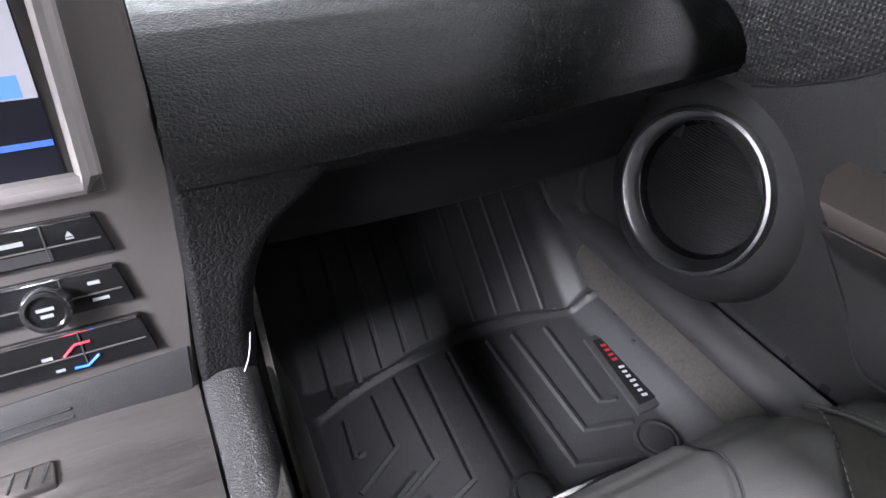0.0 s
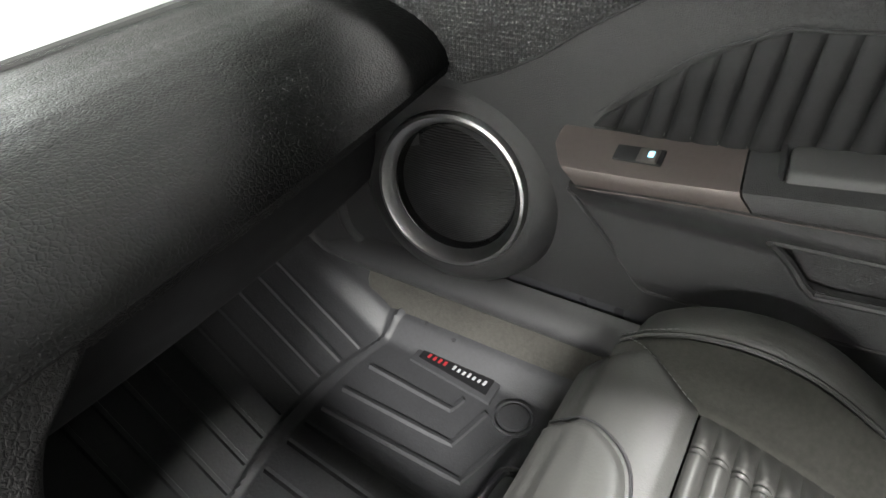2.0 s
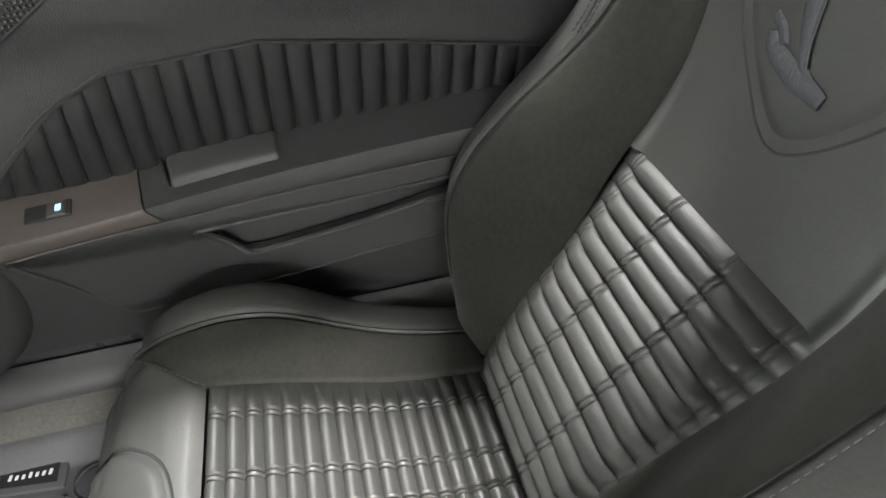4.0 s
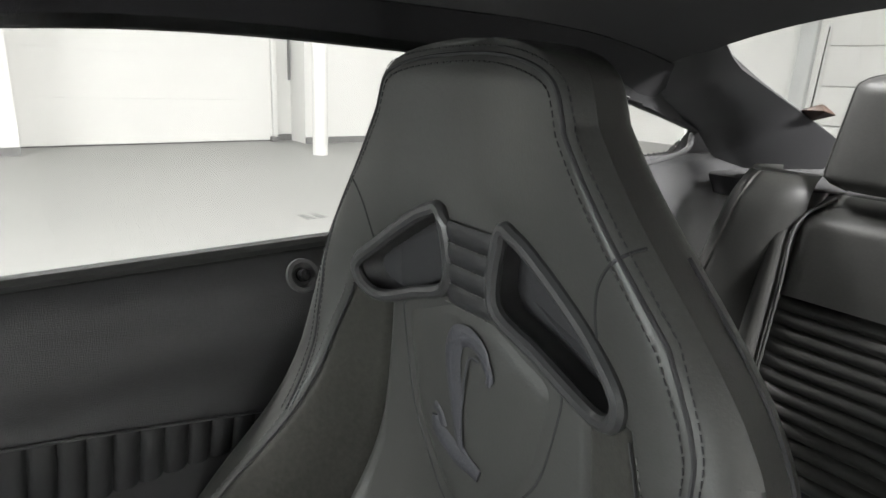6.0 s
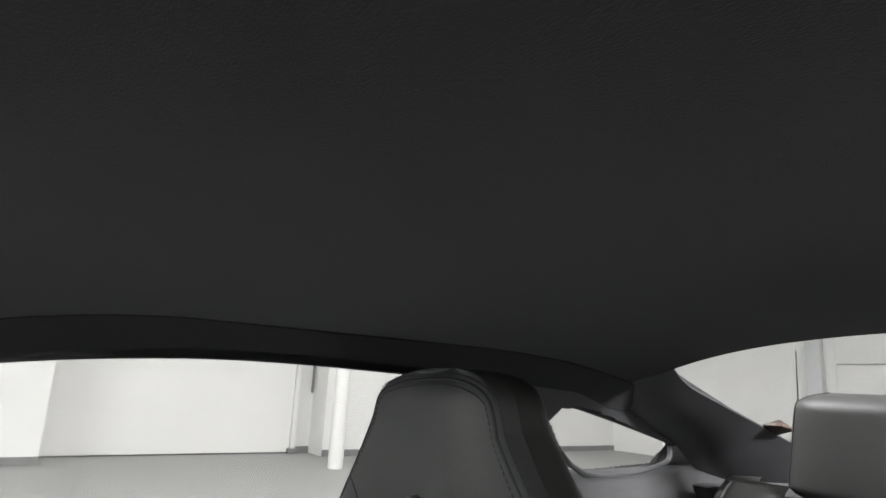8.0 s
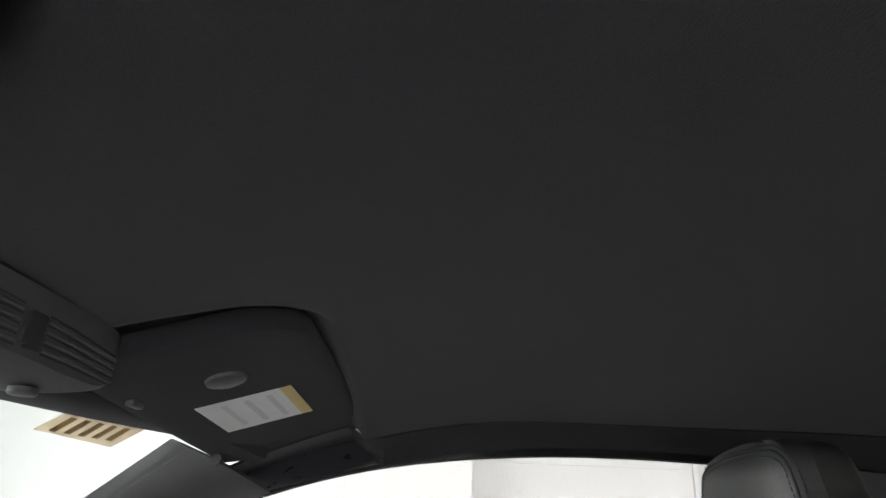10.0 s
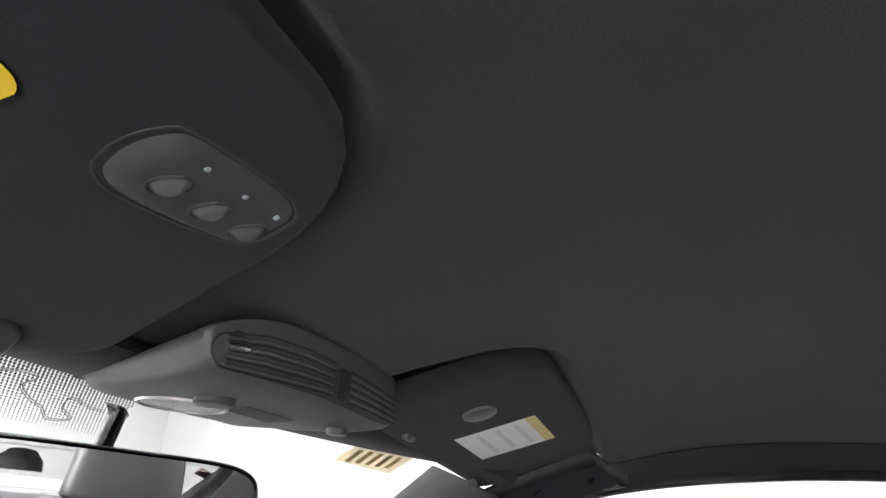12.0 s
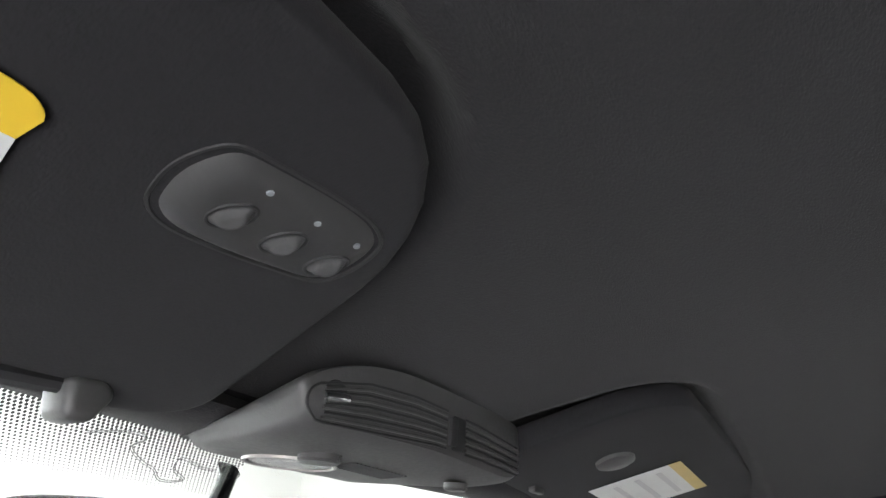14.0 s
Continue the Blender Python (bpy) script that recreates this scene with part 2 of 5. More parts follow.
def lerp(table, t):
    """Linear look-up in pairs of (key, value)."""
    if t <= table[0][0]:
        return table[0][1]
    for (a, x), (b, y) in zip(table, table[1:]):
        if t <= b:
            return x + (y - x) * (t - a) / (b - a)
    return table[-1][1]


def smooth_lerp(table, t):
    d = (table[-1][0] - table[0][0]) * 0.03
    return sum(lerp(table, t + k * d) for k in (-2, -1, 0, 1, 2)) / 5


def step(a, b, t):
    t = min(max((t - a) / (b - a), 0), 1)
    return t * t * (3 - 2 * t)


def thick(bm, d):
    bmesh.ops.recalc_face_normals(bm, faces=bm.faces)
    bmesh.ops.solidify(bm, geom=bm.faces[:], thickness=d)
    return bm


def box(x0, x1, y0, y1, z0, z1, bevel=0.0, seg=3, m=None):
    bm = bmesh.new()
    bmesh.ops.create_cube(bm, size=1)
    bmesh.ops.scale(bm, vec=(abs(x1 - x0), abs(y1 - y0), abs(z1 - z0)), verts=bm.verts)
    if bevel:
        bmesh.ops.bevel(bm, geom=bm.edges[:], offset=bevel, segments=seg, profile=0.5, affect="EDGES")
    bmesh.ops.translate(bm, vec=((x0 + x1) / 2, (y0 + y1) / 2, (z0 + z1) / 2), verts=bm.verts)
    if m is not None:
        bmesh.ops.transform(bm, matrix=m, verts=bm.verts)
    return bm


def hull(points, bevel=0.0, seg=3):
    bm = bmesh.new()
    for p in points:
        bm.verts.new(p)
    bmesh.ops.convex_hull(bm, input=bm.verts)
    bmesh.ops.dissolve_limit(bm, angle_limit=radians(2), verts=bm.verts, edges=bm.edges)
    if bevel:
        bmesh.ops.bevel(bm, geom=bm.edges[:], offset=bevel, segments=seg, profile=0.5, affect="EDGES")
    return bm


def slab(points, depth, bevel=0.0, seg=2):
    """A flat outline of 3D points, pushed along depth (a vector)."""
    bm = bmesh.new()
    lower = [bm.verts.new(p) for p in points]
    upper = [bm.verts.new(Vector(p) + Vector(depth)) for p in points]
    k = len(points)
    bm.faces.new(lower[::-1])
    top = bm.faces.new(upper)
    for i in range(k):
        bm.faces.new((lower[i], lower[(i + 1) % k], upper[(i + 1) % k], upper[i]))
    if bevel:
        bmesh.ops.bevel(bm, geom=list(top.edges), offset=bevel, segments=seg, profile=0.5, affect="EDGES")
    return bm


def curve(points, n=8, closed=False):
    """Catmull-Rom through the points."""
    p = [Vector(q) for q in points]
    out = []
    k = len(p)
    for i in range(k if closed else k - 1):
        a, b, c, d = (p[(i - 1) % k], p[i], p[(i + 1) % k], p[(i + 2) % k]) if closed else (p[max(i - 1, 0)], p[i], p[i + 1], p[min(i + 2, k - 1)])
        for j in range(n):
            t = j / n
            out.append(0.5 * ((2 * b) + (c - a) * t + (2 * a - 5 * b + 4 * c - d) * t * t + (3 * b - a - 3 * c + d) * t ** 3))
    if not closed:
        out.append(p[-1])
    return out


def tube(points, r, n=8, closed=False, bm=None):
    bm = bm or bmesh.new()
    pts = [Vector(p) for p in points]
    k = len(pts)
    rings = []
    up = None
    for i, p in enumerate(pts):
        d = (pts[(i + 1) % k] - pts[i - 1]) if closed else (pts[min(i + 1, k - 1)] - pts[max(i - 1, 0)])
        d.normalize()
        if up is None:
            up = d.orthogonal().normalized()
        up = (up - d * up.dot(d)).normalized()
        side = d.cross(up)
        rad = r(i / max(k - 1, 1)) if callable(r) else r
        rings.append([bm.verts.new(p + (up * math.cos(2 * math.pi * j / n) + side * math.sin(2 * math.pi * j / n)) * rad) for j in range(n)])
    for i in range(k if closed else k - 1):
        a, b = rings[i], rings[(i + 1) % k]
        for j in range(n):
            bm.faces.new((a[j], a[(j + 1) % n], b[(j + 1) % n], b[j]))
    if not closed:
        bm.faces.new(rings[0][::-1])
        bm.faces.new(rings[-1])
    return bm


def disc(center, normal, r, depth, n=32, bevel=0.0, squash=1.0):
    bm = bmesh.new()
    bmesh.ops.create_cone(bm, cap_ends=True, segments=n, radius1=r, radius2=r, depth=depth)
    bmesh.ops.scale(bm, vec=(1, squash, 1), verts=bm.verts)
    if bevel:
        edges = [e for e in bm.edges if len(e.link_faces) == 2 and max(len(f.verts) for f in e.link_faces) > 4]
        bmesh.ops.bevel(bm, geom=edges, offset=bevel, segments=3, profile=0.5, affect="EDGES")
    q = Vector(normal).to_track_quat("Z", "Y").to_matrix().to_4x4()
    bmesh.ops.transform(bm, matrix=Matrix.Translation(center) @ q, verts=bm.verts)
    return bm


def lathe(profile, center, normal, n=64):
    """Turns pairs of (radius, height) round an axis."""
    q = Matrix.Translation(center) @ Vector(normal).to_track_quat("Z", "Y").to_matrix().to_4x4()

    def fn(u, v):
        i = min(int(v * (len(profile) - 1) + 1e-6), len(profile) - 1)
        r, h = profile[i]
        a = 2 * math.pi * u
        return q @ Vector((r * math.cos(a), r * math.sin(a), h))
    return grid(fn, n, len(profile) - 1, wrap=True)


def inside(poly, a, b):
    hit = False
    for (x0, y0), (x1, y1) in zip(poly, poly[1:] + poly[:1]):
        if (y0 > b) != (y1 > b) and a < (x1 - x0) * (b - y0) / (y1 - y0) + x0:
            hit = not hit
    return hit


def stitches(points, length=0.0045, gap=0.003, r=0.0006):
    """A row of short stitches along a line."""
    bm = bmesh.new()
    pts = [Vector(p) for p in points]
    run = [0.0]
    for a, b in zip(pts, pts[1:]):
        run.append(run[-1] + (b - a).length)
    seg = 0

    def at(d):
        nonlocal seg
        while seg < len(pts) - 2 and run[seg + 1] < d:
            seg += 1
        return pts[seg].lerp(pts[seg + 1], (d - run[seg]) / max(run[seg + 1] - run[seg], 1e-9))
    d = 0.0
    while d + length < run[-1]:
        tube((at(d), at(d + length)), r, 5, bm=bm)
        d += length + gap
    return bm

# ---------- garage ----------
def wall(name, x0, x1, y0, y1, h=3.6):
    return tagged(part(name, box(x0, x1, y0, y1, 0, h), PAINT, smooth=False), "plain white painted garage wall", "wall", kind="structure")


tagged(part("ground", box(-9.2, 9.9, -11.2, 9.2, -0.1, 0), FLOORM, smooth=False), "pale grey sealed concrete garage floor", "floor", kind="structure")
tagged(part("ceiling", box(-9.2, 9.9, -11.2, 9.2, 3.6, 3.75), PAINT, smooth=False), "white garage ceiling", "ceiling", kind="structure")
wall("wall_east_north", 8.80, 9.9, -0.30, 9.2)
wall("wall_east", 9.55, 9.9, -4.05, -0.30)
wall("wall_east_south", 9.02, 9.9, -11.2, -4.05)
wall("wall_west", -9.2, -9.0, -11.2, 9.2)
wall("wall_north_west", -9.0, -3.2, 9.0, 9.2)
wall("wall_north_east", 3.2, 8.80, 9.0, 9.2)
tagged(part("wall_north_lintel", box(-3.2, 3.2, 9.0, 9.2, 2.6, 3.6), PAINT, smooth=False), "plain white painted lintel over the added doorway", "wall", kind="structure")
# glowing sheet beyond the added doorway, with no known source
tagged(part("backdrop", box(-6.0, 6.0, 10.4, 10.45, -0.1, 5.0), BACKDROP_GLOW, smooth=False), "glowing white sheet outside the added doorway", "backdrop", kind="structure")
wall("wall_south", -9.0, 9.02, -11.2, -11.0)
for name, x0, x1, y0, y1 in (("baseboard_north", 8.785, 8.80, -0.30, 9.0), ("baseboard_east", 9.535, 9.55, -4.05, -0.30), ("baseboard_south", 9.005, 9.02, -11.0, -4.05)):
    tagged(part(name, box(x0, x1, y0, y1, 0, 0.10), SKIRT, smooth=False), "dark grey rubber wall base", "baseboard", kind="structure")

gd = thing("garage_door", (9.52, -2.0, 0), "wide white overhead garage door in its opening", "garage door", kind="structure")
for k in range(5):
    part("panel", box(9.50, 9.548, -3.70, -0.32, 0.02 + k * 0.62, 0.02 + k * 0.62 + 0.619, 0.0025, 1), PAINT, gd)
part("track", box(9.44, 9.50, -3.78, -3.70, 0.0, 3.3, 0.01, 2), PAINT, gd, "white painted steel track")
part("track_foot", box(9.40, 9.50, -3.80, -3.66, 0.0, 0.08, 0.01, 2), SKIRT, gd)
part("pull_cord", tube([(9.48, -4.0, 3.3), (9.48, -4.0, 0.95)], 0.022, 8), SKIRT, gd, "dark hanging cord")

col = thing("bollard_column", (7.80, -3.70, 0), "round white painted steel column on the garage floor", "column")
part("post", lathe([(0.105, 0), (0.105, 1.55), (0.10, 1.6), (0.0, 1.62)], (7.80, -3.70, 0), (0, 0, 1), 32), PAINT, col)
box_1 = thing("wall_box", (9.0, -4.75, 1.95), "small grey electrical box on the white wall", "electrical box")
part("case", box(8.93, 9.02, -4.84, -4.66, 1.75, 2.05, 0.01, 2), SKIRT, box_1)
mk = thing("floor_mark", (4.5, -1.98, 0.0), "faded grey stencilled mark on the concrete floor", "floor marking")
for k in range(4):
    for j in range(2):
        part("stencil_bar", box(4.40 + 0.05 * k, 4.43 + 0.05 * k, -2.08 + 0.11 * j + 0.01 * k, -1.995 + 0.11 * j, 0.0, 0.003), FLOORMARK, mk, smooth=False)

# far wall behind the car: panelled door seen through the rear window
rd = thing("rear_door", (1.5, -10.98, 0), "white panelled overhead door in the far wall", "garage door", kind="structure")
for k in range(5):
    part("panel", box(-1.5, 4.4, -10.99, -10.94, 0.02 + k * 0.62, 0.02 + k * 0.62 + 0.60, 0.012, 2), PAINT, rd)
part("post", box(4.6, 4.85, -11.0, -10.86, 0, 3.5, 0.01, 2), POSTPAINT, rd, "pale grey door post")

# ---------- car shell: floor, footwell, sill, pillars, roof ----------
FLZ = 0.262


def toe(u, v):
    x = 0.11 + 0.56 * u
    y = -0.45 + 1.42 * v
    z = FLZ + (0.0 if y < 0.86 else 0.75 * (y - 0.86)) + (0.12 * step(0.62, 0.67, x) if y < 0.9 else 0)
    return Vector((x, y, z))


tagged(part("floor", grid(toe, 28, 60), CARPET), "dark grey carpeted car floor and toe board", "car floor", kind="structure")
# toe board overlaid near-black, in place of the shade beneath the dash
tagged(part("toe_board", grid(lambda u, v: Vector((0.11 + 0.56 * u, 0.965 + 0.30 * v, FLZ + 0.75 * (0.105 + 0.30 * v) + 0.003)), 8, 8), DARK), "near-black toe board sheet, coloured for the shade under the dash", "toe board", kind="structure")
tagged(part("floor_driver", box(-0.72, -0.10, -0.45, 1.3, FLZ - 0.02, FLZ), CARPET, smooth=False), "dark grey carpeted driver footwell floor", "car floor", kind="structure")
tagged(part("floor_rear", box(-0.72, 0.72, -1.6, -0.45, FLZ - 0.02, FLZ + 0.03), CARPET, smooth=False), "dark grey carpeted rear floor", "car floor", kind="structure")
tagged(part("firewall", box(-0.75, 0.75, 1.16, 1.20, FLZ, 0.74), DARK, smooth=False), "black firewall under the dashboard", "firewall", kind="structure")

# unseen box added to keep windscreen light off the toe board
tagged(part("cowl", box(-0.72, 0.72, 1.07, 1.18, 0.700, 0.742), DARK, smooth=False), "black cowl panel, unseen, closing a light gap behind the dashboard", "cowl", kind="structure")

# transmission tunnel with carpeted flank
tagged(part("tunnel_wall", hull([(-0.09, 1.15, FLZ), (0.175, 1.15, FLZ), (0.09, 1.15, 0.50), (-0.09, 1.15, 0.50), (-0.09, -0.5, FLZ), (0.125, -0.5, FLZ), (0.085, -0.5, 0.42), (-0.09, -0.5, 0.42)], 0.012), CARPET),
       "grey carpeted centre tunnel flank", "tunnel", kind="structure")

# sill: carpet gusset and moulded scuff plate
def gusset(u, v):
    y = -0.5 + 1.32 * u
    k = 1 - 0.8 * step(0.50, 0.82, y)
    x = 0.615 + 0.07 * v
    z = FLZ + 0.012 + 0.105 * k * v ** 1.2 - 0.004 * math.sin(v * math.pi)
    return Vector((x + 0.02 * step(0.65, 0.95, y), y, z))


tagged(part("sill_carpet", thick(grid(gusset, 60, 10), 0.006), CARPET), "grey carpet on the inner sill", "carpet", kind="structure")


def scuff(u, v):
    y = -0.5 + 1.50 * u
    a = math.pi * v
    return Vector((0.684 - 0.040 * math.sin(a), y, 0.382 - 0.030 * math.cos(a)))


tagged(part("sill_trim", thick(grid(scuff, 40, 12), 0.005), PLASTIC), "black moulded plastic sill trim", "trim", kind="structure")
tagged(part("sill_body", box(0.695, 0.80, -0.6, 1.2, 0.2, 0.425, 0.01, 2), BODY), "painted body sill under the door", "sill", kind="structure")

# kick panel beside the footwell
def kick(u, v):
    y = 0.80 + 0.38 * u
    z = 0.27 + 0.42 * v
    x = 0.682 - 0.035 * step(0.2, 0.55, u) + 0.012 * math.sin(v * 3.1) * u
    return Vector((x, y, z))


kick_panel = tagged(part("kick_panel", thick(grid(kick, 16, 16), 0.005), PLASTIC), "black plastic kick panel beside the footwell", "trim", kind="structure")
BASE[kick_panel.name] = Vector((0, 0, 0))
for run, r in (([(1.068, 0.60), (1.066, 0.518), (1.043, 0.430), (0.990, 0.376), (0.930, 0.363), (0.870, 0.388)], 0.013),
               ([(0.930, 0.640), (0.938, 0.580), (0.950, 0.490), (0.944, 0.425), (0.905, 0.385)], 0.010)):
    part("moulded_ridge", tube(curve([(kick((y - 0.80) / 0.38, (z - 0.27) / 0.42).x - 0.002, y, z) for y, z in run], 6), r, 12), PLASTIC, kick_panel)


def pocket(x, y):
    """Distance from the rounded outline of the recess over a sun visor."""
    if x > 0:
        a, b, r = 0.166, 0.330, 0.055
        qx, qy = a + r - x, b + r - y
    else:
        a, b, r = 0.163 - 0.24 * (y - 0.338), 0.337, 0.06
        qx, qy = a + r + x, b + r - y
    return math.hypot(max(qx, 0), max(qy, 0)) + min(max(qx, qy), 0) - r


def hz(x, y):
    z = 1.296 - 0.05 * (abs(x) / 0.58) ** 2.5
    if y > 0.05:
        z -= 0.07 * ((y - 0.05) / 0.5) ** 2 * (1 + 0.8 * (abs(x) / 0.58) ** 2)
    if y < -0.35:
        z -= (0.007 + 0.016 * (abs(x) / 0.5) ** 4) * ((-0.35 - y) / 0.35) ** 2
    if y > 0.26:
        z += 0.028 * step(0.020, -0.010, pocket(x, y))
    return z


RAIL = [(-0.75, 1.15), (-0.60, 1.178), (-0.4, 1.195), (-0.2, 1.201), (-0.03, 1.206), (0.1, 1.201), (0.25, 1.186), (0.36, 1.166), (0.46, 1.135), (0.6, 1.08), (0.85, 0.965)]


def liner(u, v):
    x = -0.585 + 1.17 * u
    y = -0.72 + (1.315 - 0.1 * (x / 0.528) ** 2) * v
    if v > 0.985:
        return Vector((x, y, hz(x, y) - 0.012))
    return Vector((x, y, hz(x, y)))


tagged(part("headliner", thick(grid(liner, 200, 210), -0.012), LINER), "dark grey woven fabric headliner", "ceiling", kind="structure")


def roof(u, v):
    x = -0.68 + 1.36 * u
    y = -0.735 + 1.375 * v
    return Vector((x, y, hz(x * 0.86, min(y, 0.26)) + 0.05 - 0.05 * max(0, y - 0.26) / 0.38))


tagged(part("roof_skin", grid(roof, 20, 24), BODY), "painted car roof skin", "roof", kind="structure")

for side, sx in (("passenger", 1), ("driver", -1)):
    def rail(u, v):
        y = -0.75 + 1.28 * u
        top = hz(0.585, y) + 0.002
        low = smooth_lerp(RAIL, y)
        k = step(0.29, 0.34, y)
        gap = 0.013 * step(-0.52, -0.40, y)
        x = 0.583 + gap + (0.052 - gap) * v + (0.012 + 0.055 * k) * math.sin(v * math.pi)
        z = top + (low - top) * v + (0.030 * k - 0.008) * math.sin(v * math.pi)
        return Vector((sx * x, y, z))
    tagged(part("roof_rail_" + side, thick(grid(rail, 48, 10), 0.004), LINER), "dark fabric-covered roof rail trim", "trim", kind="structure")

    def gutter(u, v):
        y = -0.75 + 1.25 * u
        return Vector((sx * (0.634 + 0.07 * v), y, smooth_lerp(RAIL, y) + 0.005 + 0.07 * v))
    tagged(part("roof_side_" + side, thick(grid(gutter, 40, 4), 0.01), BODY), "painted roof side above the door", "roof", kind="structure")

    # pillars
    def apillar(u, v):
        t = v
        a = Vector((0.545, 0.575, 1.197)).lerp(Vector((0.63, 1.08, 0.83)), t)
        b = Vector((0.632, 0.455, 1.140)).lerp(Vector((0.715, 0.90, 0.945)), t)
        p = a.lerp(b, u)
        bulge = 0.022 * math.sin(u * math.pi)
        return Vector((sx * (p.x - bulge), p.y - bulge * 0.6, p.z))
    tagged(part("a_pillar_" + side, thick(grid(apillar, 10, 20), 0.006), CONSOLE), "grey plastic windscreen pillar trim", "pillar", kind="structure")

    QW = [(-0.555, 1.135), (-0.575, 1.155), (-0.635, 1.162), (-0.915, 1.098), (-0.925, 1.085), (-0.895, 1.050), (-0.665, 1.040)]

    def quarter(u, v):
        y = -0.36 - 0.84 * u
        z = 0.45 + 0.75 * v
        top = lerp([(-1.3, 1.02), (-0.95, 1.115), (-0.75, 1.165), (-0.6, 1.186), (-0.36, 1.20)], y)
        z = 0.45 + (top - 0.45) * v
        x = 0.66 + 0.045 * step(1.15, 0.98, z) - 0.05 * step(1.05, 1.25, z) - 0.03 * step(-0.6, -1.0, y) * step(1.0, 0.8, z)
        return Vector((sx * x, y, z))
    tagged(part("quarter_trim_" + side, grid(quarter, 210, 170, keep=lambda c: not inside(QW, c.y, c.z)), PLASTIC), "black moulded rear quarter trim panel", "trim", kind="structure")
    SHO = [(0.676, 1.046), (0.664, 1.042), (0.650, 1.030), (0.634, 1.008), (0.620, 0.984), (0.613, 0.962), (0.609, 0.930), (0.607, 0.860), (0.606, 0.700), (0.606, 0.460)]

    def shoulder(u, v):
        a = u * (len(SHO) - 1)
        i = min(int(a), len(SHO) - 2)
        p = Vector(SHO[i]).lerp(Vector(SHO[i + 1]), a - i)
        y = -0.42 - 0.75 * v
        k = 1 - 0.7 * step(-0.66, -0.44, y)
        return Vector((sx * (0.676 + (p.x - 0.676) * k), y, p.y + 0.020 * (v - 0.4) * step(0.0, 0.35, u) * step(1.0, 0.7, u)))
    tagged(part("quarter_ledge_" + side, grid(shoulder, 45, 30), PLASTIC), "black padded ledge under the rear quarter window", "trim", kind="structure")
    fr = curve([(sx * 0.658, y, z) for y, z in QW], 4, True)
    qw = thing("quarter_window_" + side, (sx * 0.66, -0.75, 1.05), "small triangular rear quarter window", "window", kind="structure")
    part("window_frame", tube(fr, 0.0055, 8, True), PLASTIC, qw)
    pane = part("pane", slab([(sx * 0.672, y, z) for y, z in QW], (sx * 0.003, 0, 0)), CLEAR, qw)
    pane.visible_shadow = False

    def cpillar(u, v):
        y = -0.66 - 0.62 * v
        a = Vector((0.512, y, lerp([(-1.3, 1.06), (-1.15, 1.104), (-0.90, 1.175), (-0.78, 1.208), (-0.71, 1.232), (-0.62, 1.252)], y)))
        b = Vector((0.655, y, lerp([(-1.3, 0.93), (-1.0, 1.05), (-0.93, 1.105), (-0.75, 1.165), (-0.66, 1.185)], y)))
        p = a.lerp(b, u)
        return Vector((sx * (p.x), p.y, p.z - 0.012 * math.sin(u * math.pi) + 0.035 * step(-0.78, -0.66, y)))
    tagged(part("c_pillar_" + side, thick(grid(cpillar, 10, 20), 0.006), SOFT), "dark grey plastic rear pillar trim", "pillar", kind="structure")



def wscreen(u, v):
    x = -0.66 + 1.32 * u
    t = v
    y = 0.625 + 0.47 * t - 0.10 * (abs(x) / 0.66) ** 2 * (1 - 0.3 * t)
    z = 1.20 - 0.42 * t + 0.03 * math.sin(t * math.pi)
    return Vector((x * (0.80 + 0.2 * t), y, z))


def header(u, v):
    p = wscreen(0.07 + 0.86 * u, 0.0)
    a = 2 * math.pi * v
    return p + Vector((0, -0.026 + 0.040 * math.cos(a), 0.006 + 0.014 * math.sin(a)))


tagged(part("header_trim", grid(lambda u, v: header(v, u), 16, 40, wrap=True), LINER), "fabric-covered windscreen header trim", "trim", kind="structure")
ws = thing("windshield", (0, 0.9, 0.8), "clear curved windscreen with a dotted upper edge", "windshield", kind="structure")
pane = part("pane", thick(grid(wscreen, 24, 16), 0.004), CLEARWS, ws)
pane.visible_shadow = False
dots = bmesh.new()
for i in range(92):
    for j in range(20):
        u, v = 0.22 + i * 0.0031 + (0.00155 if j % 2 else 0), 0.008 + j * 0.0048
        c = wscreen(u, v) + Vector((0, -0.004, -0.003))
        r = 0.00128 * (1 - j / 30)
        vs = [dots.verts.new(c + Vector((r * math.cos(a), 0.6 * r * math.sin(a), -0.75 * r * math.sin(a)))) for a in [k * math.pi / 3 for k in range(6)]]
        dots.faces.new(vs)
for side in (-0.0016, 0.0016):
    trail = curve([wscreen(u, v + side) + Vector((0, -0.0045, -0.0035)) for u, v in ((0.380, 0.034), (0.397, 0.022), (0.412, 0.019), (0.418, 0.026), (0.414, 0.041), (0.430, 0.060),
                   (0.443, 0.069), (0.456, 0.086), (0.472, 0.079), (0.457, 0.063), (0.454, 0.042), (0.474, 0.051), (0.487, 0.051))], 5)
    part("winding_line", tube(trail, 0.00035, 6), SKIRT, ws, "thin winding grey line")
part("frit_dots", dots, BLACKPRINT, ws, "black printed dot band", smooth=False, kind="stuff")
pane = part("window_sticker", slab([wscreen(u, v) + Vector((0, -0.006, -0.004)) for u, v in ((0.792, -0.012), (0.900, 0.005), (0.892, 0.072), (0.784, 0.056))], (0, 0.0006, 0.0004)), STICKER, ws, "pale yellow paper sticker seen from behind", smooth=False)
for k in range(5):
    u = 0.800 + k * 0.018
    part("sticker_bar", slab([wscreen(a, b) + Vector((0, -0.0075, -0.005)) for a, b in ((u, 0.010), (u + 0.008, 0.011), (u + 0.006, 0.052), (u - 0.002, 0.051))], (0, 0.0006, 0.0004)), STICKERPRINT, ws, smooth=False)

